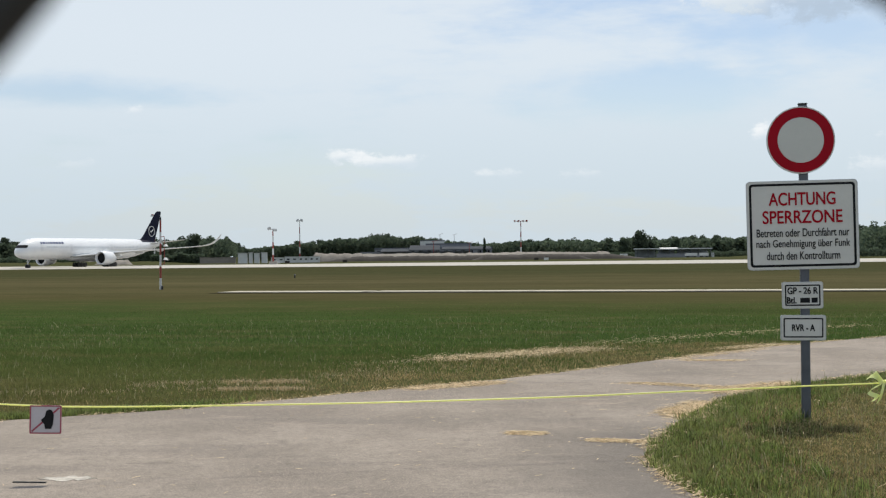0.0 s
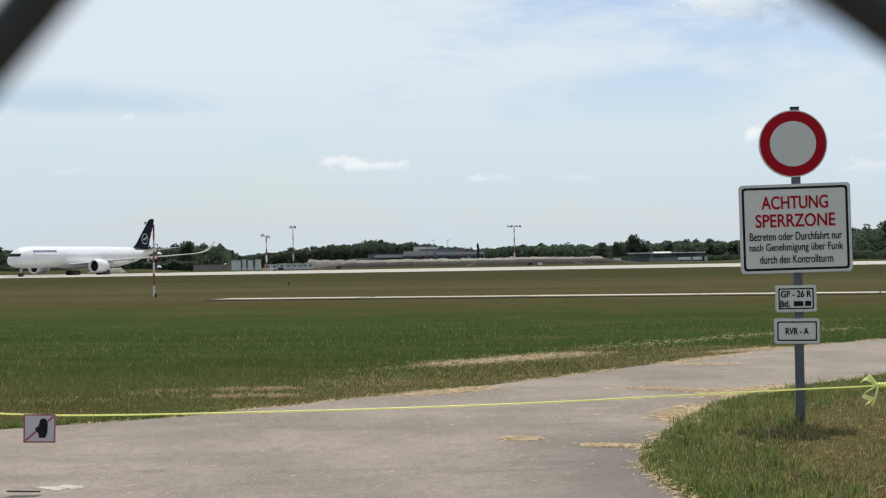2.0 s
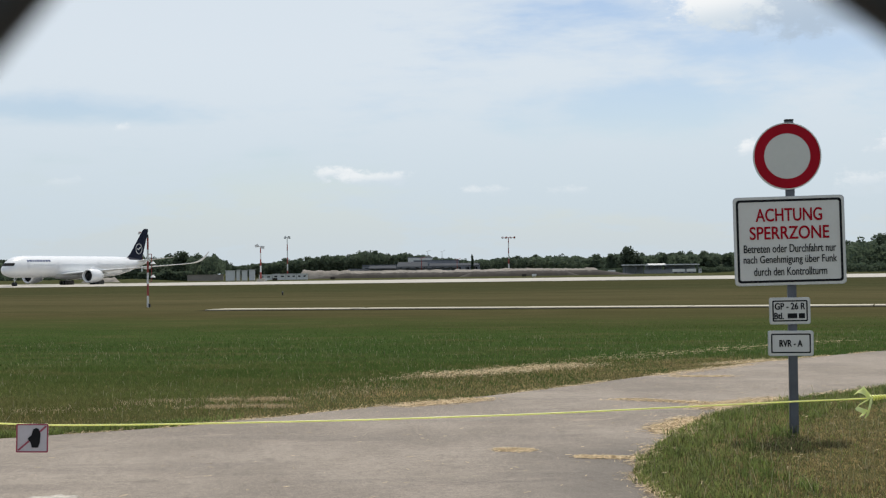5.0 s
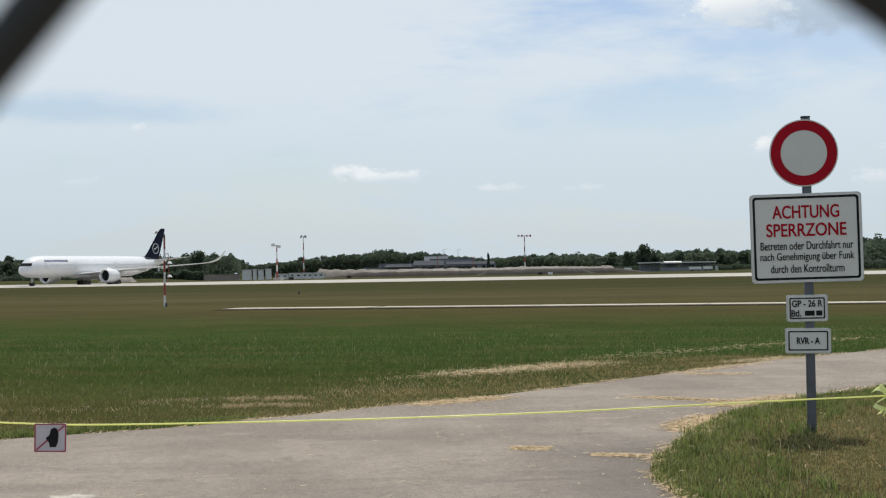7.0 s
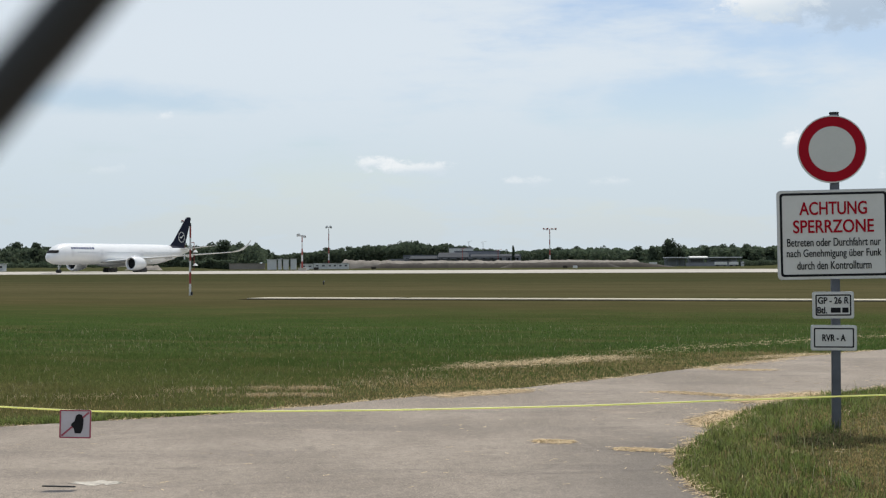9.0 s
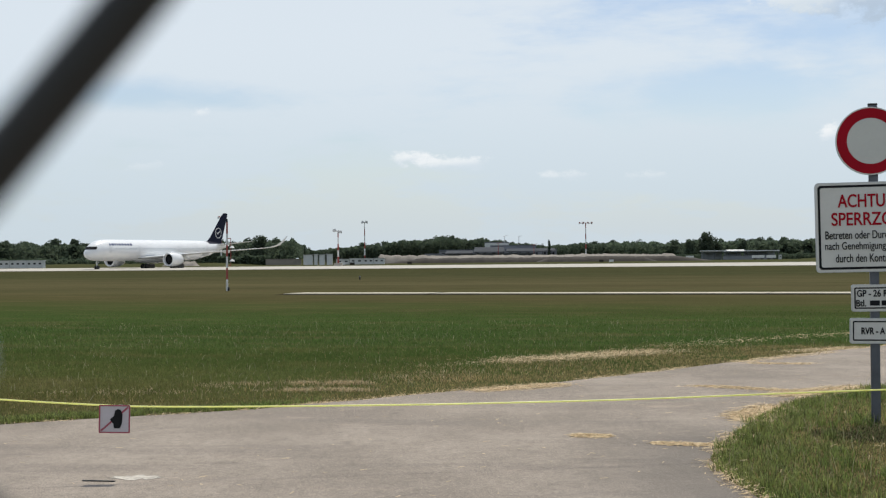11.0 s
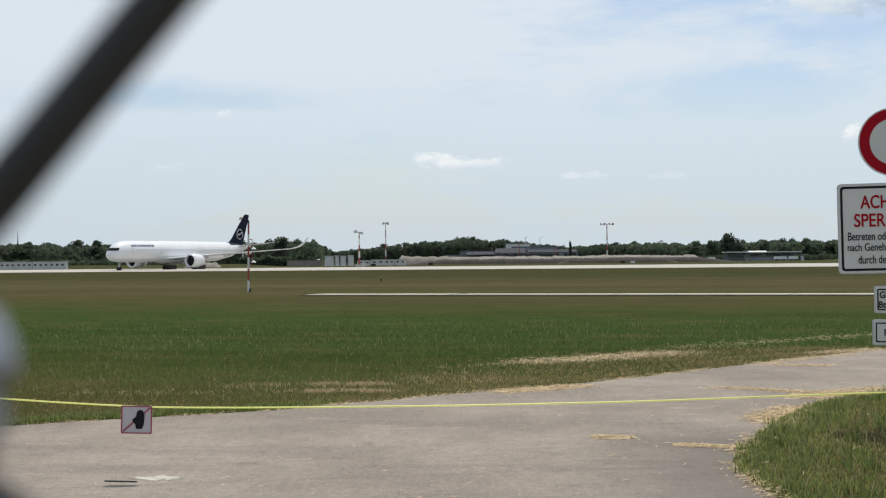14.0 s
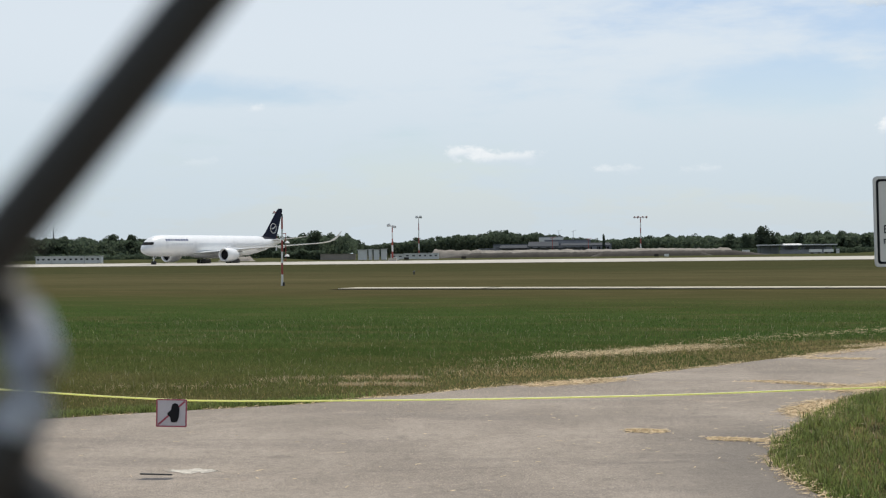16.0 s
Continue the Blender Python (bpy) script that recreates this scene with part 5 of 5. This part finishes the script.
def sticks(name, x, y, z, length, w, mat, label, rng, tilt=0.25, category="straw"):
    """Loose stalks lying about."""
    n = len(x)
    a = rng.uniform(0, 2 * np.pi, n)
    el = rng.normal(0, tilt, n)
    d = np.stack((np.cos(a) * np.cos(el), np.sin(a) * np.cos(el), np.abs(np.sin(el))), 1) * length[:, None] / 2
    s = np.stack((-np.sin(a), np.cos(a), np.full(n, 0.35)), 1) * w / 2
    c = np.stack((x, y, z + np.abs(d[:, 2]) + 0.004), 1)
    P = np.stack((c - d - s, c + d - s, c + d + s, c - d + s), 1)
    i = np.arange(n)[:, None] * 4
    T = np.concatenate((i + [[0, 1, 2]], i + [[0, 2, 3]]), 1).reshape(-1, 3)
    return tri_mesh(name, P.reshape(-1, 3), T, mat, label, category)


def along(points, n, sigma, rng):
    """n places scattered about a polyline."""
    p = np.array(points, float)
    seg = np.hypot(*(p[1:] - p[:-1]).T)
    k = rng.choice(len(seg), n, p=seg / seg.sum())
    t = rng.uniform(0, 1, n)[:, None]
    q = p[k] + (p[k + 1] - p[k]) * t + rng.normal(0, 1, (n, 2)) * np.array(sigma)
    return q[:, 0], q[:, 1]


def near_line(pts, x, y):
    """Distance of each place from a polyline."""
    best = np.full(len(x), 1e9)
    p = np.array(pts)[::3]
    for (ax, ay), (bx, by) in zip(p, p[1:]):
        ux, uy = bx - ax, by - ay
        t = np.clip(((x - ax) * ux + (y - ay) * uy) / max(1e-9, ux * ux + uy * uy), 0, 1)
        best = np.minimum(best, np.hypot(x - ax - t * ux, y - ay - t * uy))
    return best


def clumps(x, y, scale, seed):
    """Slow variation over the ground between about 0 and 1."""
    return np.array([0.5 + 0.5 * noise.noise(Vector((a * scale, b * scale, seed))) + 0.25 * noise.noise(Vector((a * scale * 3.1, b * scale * 3.1, seed + 2))) for a, b in zip(x, y)])


LUSH = material("grass_lush", (0.125, 0.180, 0.048), (0.215, 0.235, 0.085), 0.7, scale=1.5, fine=12, island=0.75, translucent=0.5)
DRYGRASS = material("grass_dry", (0.370, 0.275, 0.148), (0.225, 0.192, 0.088), 0.8, scale=1.1, fine=8, island=0.65, translucent=0.5)
STALK = material("seed_stalk", (0.46, 0.42, 0.29), (0.28, 0.25, 0.13), 0.8, scale=2, fine=20, island=0.4, translucent=0.2)
rng = np.random.default_rng(5)
beyond = [p for p in FAR_W] + [(40, 75), (-40, 75)]


def field_points(n, y0, y1):
    y = np.sqrt(rng.uniform(y0 ** 2, y1 ** 2, n))
    x = rng.uniform(-0.44, 0.40, n) * y
    ok = inside(beyond, x, y)
    return x[ok], y[ok]


# turf beyond the road: short and dry at its edge, then longer and green
x, y = field_points(270000, 11.5, 24)
edge = near_line(FAR_W, x, y)
c = clumps(x, y, 0.8, 3)
keep = rng.uniform(0, 1, len(x)) < 0.35 + 0.9 * c
x, y, edge, c = x[keep], y[keep], edge[keep], c[keep]
tuft = clumps(x, y, 3.2, 13)
h = (0.020 + 0.026 * np.clip(edge / 2.5, 0, 1)) * (0.45 + 0.6 * c + 0.5 * tuft) * rng.uniform(0.6, 1.3, len(x))
dry = rng.uniform(0, 1, len(x)) < np.clip(1.0 - edge / 3.4, 0.04, 0.92) * np.clip(0.2 + (x + 3.0) / 2.2, 0.2, 1) * (0.35 + 1.3 * clumps(x, y, 0.9, 23))
blades("field_grass", x[~dry], y[~dry], h[~dry], 0.007, BLADES, "short green turf beyond the road", rng, 0.75)
blades("field_grass_dry", x[dry], y[dry], h[dry], 0.008, DRYGRASS, "dry brownish grass along the road edge", rng, 0.8)
x, y = field_points(150000, 24, 50)
keep = rng.uniform(0, 1, len(x)) < np.clip((50 - y) / 26, 0, 1) ** 1.5
x, y = x[keep], y[keep]
c = clumps(x, y, 0.35, 9)
h = (0.028 + 0.03 * c) * rng.uniform(0.6, 1.3, len(x)) * np.clip((54 - y) / 24, 0.1, 1)
blades("field_grass_far", x, y, h, 0.013, BLADES, "mown green turf across the airfield", rng, 0.7)
# lush fringe hanging over the asphalt
x, y = along([p for p in FAR_W if -9 < p[0] < -1.9], 22000, (0.02, 0.02), rng)
y = y + np.abs(rng.normal(0, 0.22, len(y))) + 0.02
k = rng.uniform(0, 1, len(x)) < np.clip((-1.9 - x) / 1.2, 0, 1) * (0.3 + 0.9 * clumps(x, y, 2.0, 31))
x, y = x[k], y[k]
blades("edge_grass", x, y, rng.uniform(0.03, 0.085, len(x)), 0.007, LUSH, "fresh green grass leaning over the asphalt edge", rng, 0.7)
x, y = field_points(5200, 12, 34)
keep = (near_line(FAR_W, x, y) > 0.8) & (rng.uniform(0.2, 0.75, len(x)) < clumps(x, y, 0.7, 27))
blades("seed_heads", x[keep], y[keep], rng.uniform(0.05, 0.13, keep.sum()), 0.006, STALK, "pale seed stalks standing out of the turf", rng, 0.6)

# grass island round the sign
isl = ISL_W + [(26, 3)]
n = 300000
y = np.sqrt(rng.uniform(6.5 ** 2, 22 ** 2, n))
x = rng.uniform(0.08, 0.40, n) * y
ok = inside(isl, x, y)
x, y = x[ok], y[ok]
edge = near_line(ISL_W, x, y)
c, tuft = clumps(x, y, 1.3, 4), clumps(x, y, 5.5, 17)
keep = rng.uniform(0, 1, len(x)) < (0.25 + 0.9 * c) * (0.35 + 1.1 * tuft)
x, y, edge, c, tuft = x[keep], y[keep], edge[keep], c[keep], tuft[keep]
h = (0.022 + 0.030 * np.exp(-((edge - 0.35) / 0.6) ** 2) + 0.045 * np.clip(c - 0.3, 0, 1) ** 1.3) * (0.35 + 1.2 * tuft) * rng.uniform(0.4, 1.5, len(x))
green = rng.uniform(0, 1, len(x)) < np.clip(1.0 - edge / 1.45, 0.09, 0.95) * np.clip(0.1 + 1.1 * c + 0.6 * tuft, 0, 1)
blades("verge_grass", x[green], y[green], h[green], 0.006, LUSH, "longer lush green grass on the verge", rng, 0.75)
blades("verge_grass_dry", x[~green], y[~green], h[~green] * 0.7, 0.006, DRYGRASS, "short sun-dried grass round the sign post", rng, 1.1)
k = rng.choice(len(x), 700)
blades("verge_stalks", x[k], y[k], rng.uniform(0.08, 0.2, 700), 0.004, STALK, "pale dry stalks in the verge", rng, 0.4)

# taller tufts and pale scraps in the verge
k = rng.choice(len(x), 240)
tx, ty = np.repeat(x[k], 45), np.repeat(y[k], 45)
tx, ty = tx + rng.normal(0, 0.035, len(tx)), ty + rng.normal(0, 0.035, len(ty))
near = near_line(ISL_W, tx, ty) < 1.1
blades("verge_tufts", tx[near], ty[near], rng.uniform(0.04, 0.11, near.sum()), 0.006, LUSH, "taller bright tufts of grass on the verge", rng, 0.5)
k = rng.choice(len(x), 200)
sticks("verge_scraps", x[k], y[k], rng.uniform(0.015, 0.04, 200), rng.uniform(0.02, 0.09, 200), 0.004, STRAW, "pale scraps of straw lying in the verge", rng, 0.3)

# cut straw: swathes in the turf, drifts on the asphalt, litter along its edges
SW = [([(-0.1, 20.5), (0.79, 21.15), (2.3, 22.6)], 2900, (0.3, 0.26)), ([(2.48, 23.6), (5.5, 26.6), (8.5, 29.2)], 900, (0.4, 0.18))]
xs, ys = zip(*[along(p, k, s, rng) for p, k, s in SW])
x, y = np.concatenate(xs), np.concatenate(ys)
sticks("straw_swathe", x, y, rng.uniform(0.012, 0.04, len(x)), rng.uniform(0.04, 0.13, len(x)), 0.0042, STRAW, "pale cut straw lying in swathes on the turf", rng, 0.13)
ROWS = [([(-2.7, 16.2), (-1.7, 16.15)], 1300, (0.12, 0.07)), ([(-2.6, 17.05), (-1.8, 17.1)], 1300, (0.15, 0.08)), ([(-3.6, 16.95), (-2.6, 17.05)], 420, (0.2, 0.16)), ([(-5.3, 15.9), (-3.6, 16.1)], 420, (0.2, 0.16)),
        ([(-1.7, 17.6), (-0.2, 18.9)], 500, (0.3, 0.3)), ([(-0.1, 20.45), (0.79, 21.1), (2.3, 22.5)], 1800, (0.3, 0.22)), ([(-1.6, 19.6), (-0.1, 20.4)], 350, (0.3, 0.2))]
xs, ys = zip(*[along(p, k, s, rng) for p, k, s in ROWS])
x, y = np.concatenate(xs), np.concatenate(ys)
k = clumps(x, y, 2.4, 41) > 0.36
x, y = x[k], y[k]
blades("straw_stubble", x, y, rng.uniform(0.025, 0.06, len(x)), 0.0065, STRAW, "pale dry stubble standing in rows in the turf", rng, 1.0, category="straw")
DR = [([(0.55, 11.89), (0.80, 11.84)], 620, (0.03, 0.05)), ([(1.16, 11.38), (1.63, 11.24)], 1100, (0.03, 0.04)), ([(2.15, 13.1), (2.60, 14.0)], 3200, (0.10, 0.20)), ([(2.2, 16.5), (3.13, 15.75)], 600, (0.12, 0.05)),
      ([(2.9, 15.3), (3.95, 16.15)], 2600, (0.12, 0.16)), ([(3.4, 19.95), (4.1, 19.8)], 300, (0.1, 0.1)), ([(-0.35, 16.05), (0.1, 16.35), (0.6, 16.75)], 1500, (0.10, 0.12)), ([(3.2, 20.1), (5.0, 22.3)], 350, (0.1, 0.1)), ([(4.4, 22.4), (5.6, 23.4)], 500, (0.15, 0.15))]
xs, ys = zip(*[along(p, int(k * 2.3), s, rng) for p, k, s in DR])
x, y = np.concatenate(xs), np.concatenate(ys)
sticks("straw_drift", x, y, np.full(len(x), 0.010) + rng.uniform(0, 0.006, len(x)), rng.uniform(0.025, 0.08, len(x)), 0.0045, STRAW, "pale straw drifted on the asphalt", rng, 0.04)
x1, y1 = along(FAR_W[:-60], 6500, (0.05, 0.06), rng)
x2, y2 = along(ISL_W[40:-20], 11000, (0.055, 0.07), rng)
keep1, keep2 = clumps(x1, y1, 1.2, 8) > 0.42, clumps(x2, y2, 1.2, 6) > 0.38
x, y = np.concatenate((x1[keep1], x2[keep2])), np.concatenate((y1[keep1], y2[keep2]))
sticks("edge_straw", x, y, np.full(len(x), 0.012), rng.uniform(0.02, 0.08, len(x)), 0.0045, STRAW, "straw and dead grass caught along the asphalt edge", rng, 0.2)
x = rng.uniform(-4.2, 6.5, 900)
y = rng.uniform(8, 24, 900)
ok = inside(outline, x, y)
sticks("road_litter", x[ok], y[ok], np.full(ok.sum(), 0.012), rng.uniform(0.02, 0.07, ok.sum()), 0.004, STRAW, "single stalks of straw scattered over the road", rng, 0.05)

# a pale mended spot and a dark drain slot in the asphalt
random.seed(3)
blot = [(0.17 * math.cos(a) * random.uniform(0.6, 1.2), 0.085 * math.sin(a) * random.uniform(0.4, 1.3)) for a in [2 * math.pi * k / 34 for k in range(34)]]
bm = bmesh.new()
f = bm.faces.new([bm.verts.new((x_, y_, 0)) for x_, y_ in blot])
r_ = bmesh.ops.extrude_face_region(bm, geom=[f])
bmesh.ops.translate(bm, verts=[v for v in r_["geom"] if isinstance(v, bmesh.types.BMVert)], vec=(0, 0, 0.002))
mend = part("road_patch", bm, material("mortar_pale", (0.58, 0.54, 0.47), (0.27, 0.245, 0.215), 0.9, scale=14, fine=60, bump=0.003))
mend.matrix_basis = pose(-2.56, 9.67, 0.0125) @ Matrix.Diagonal((1.1, 1.2, 1, 1))
tagged(mend, "small pale mortar patch on the asphalt", "patch")
bm = bmesh.new()
box(bm, 0, 0, 0.004, 0.235, 0.022, 0.008, 0.003)
slot = part("drain_bar", bm, DARK)
slot.matrix_basis = pose(-2.775, 9.50, 0.012, 0, 0, -8)
tagged(slot, "short dark steel bar let into the asphalt", "bar")
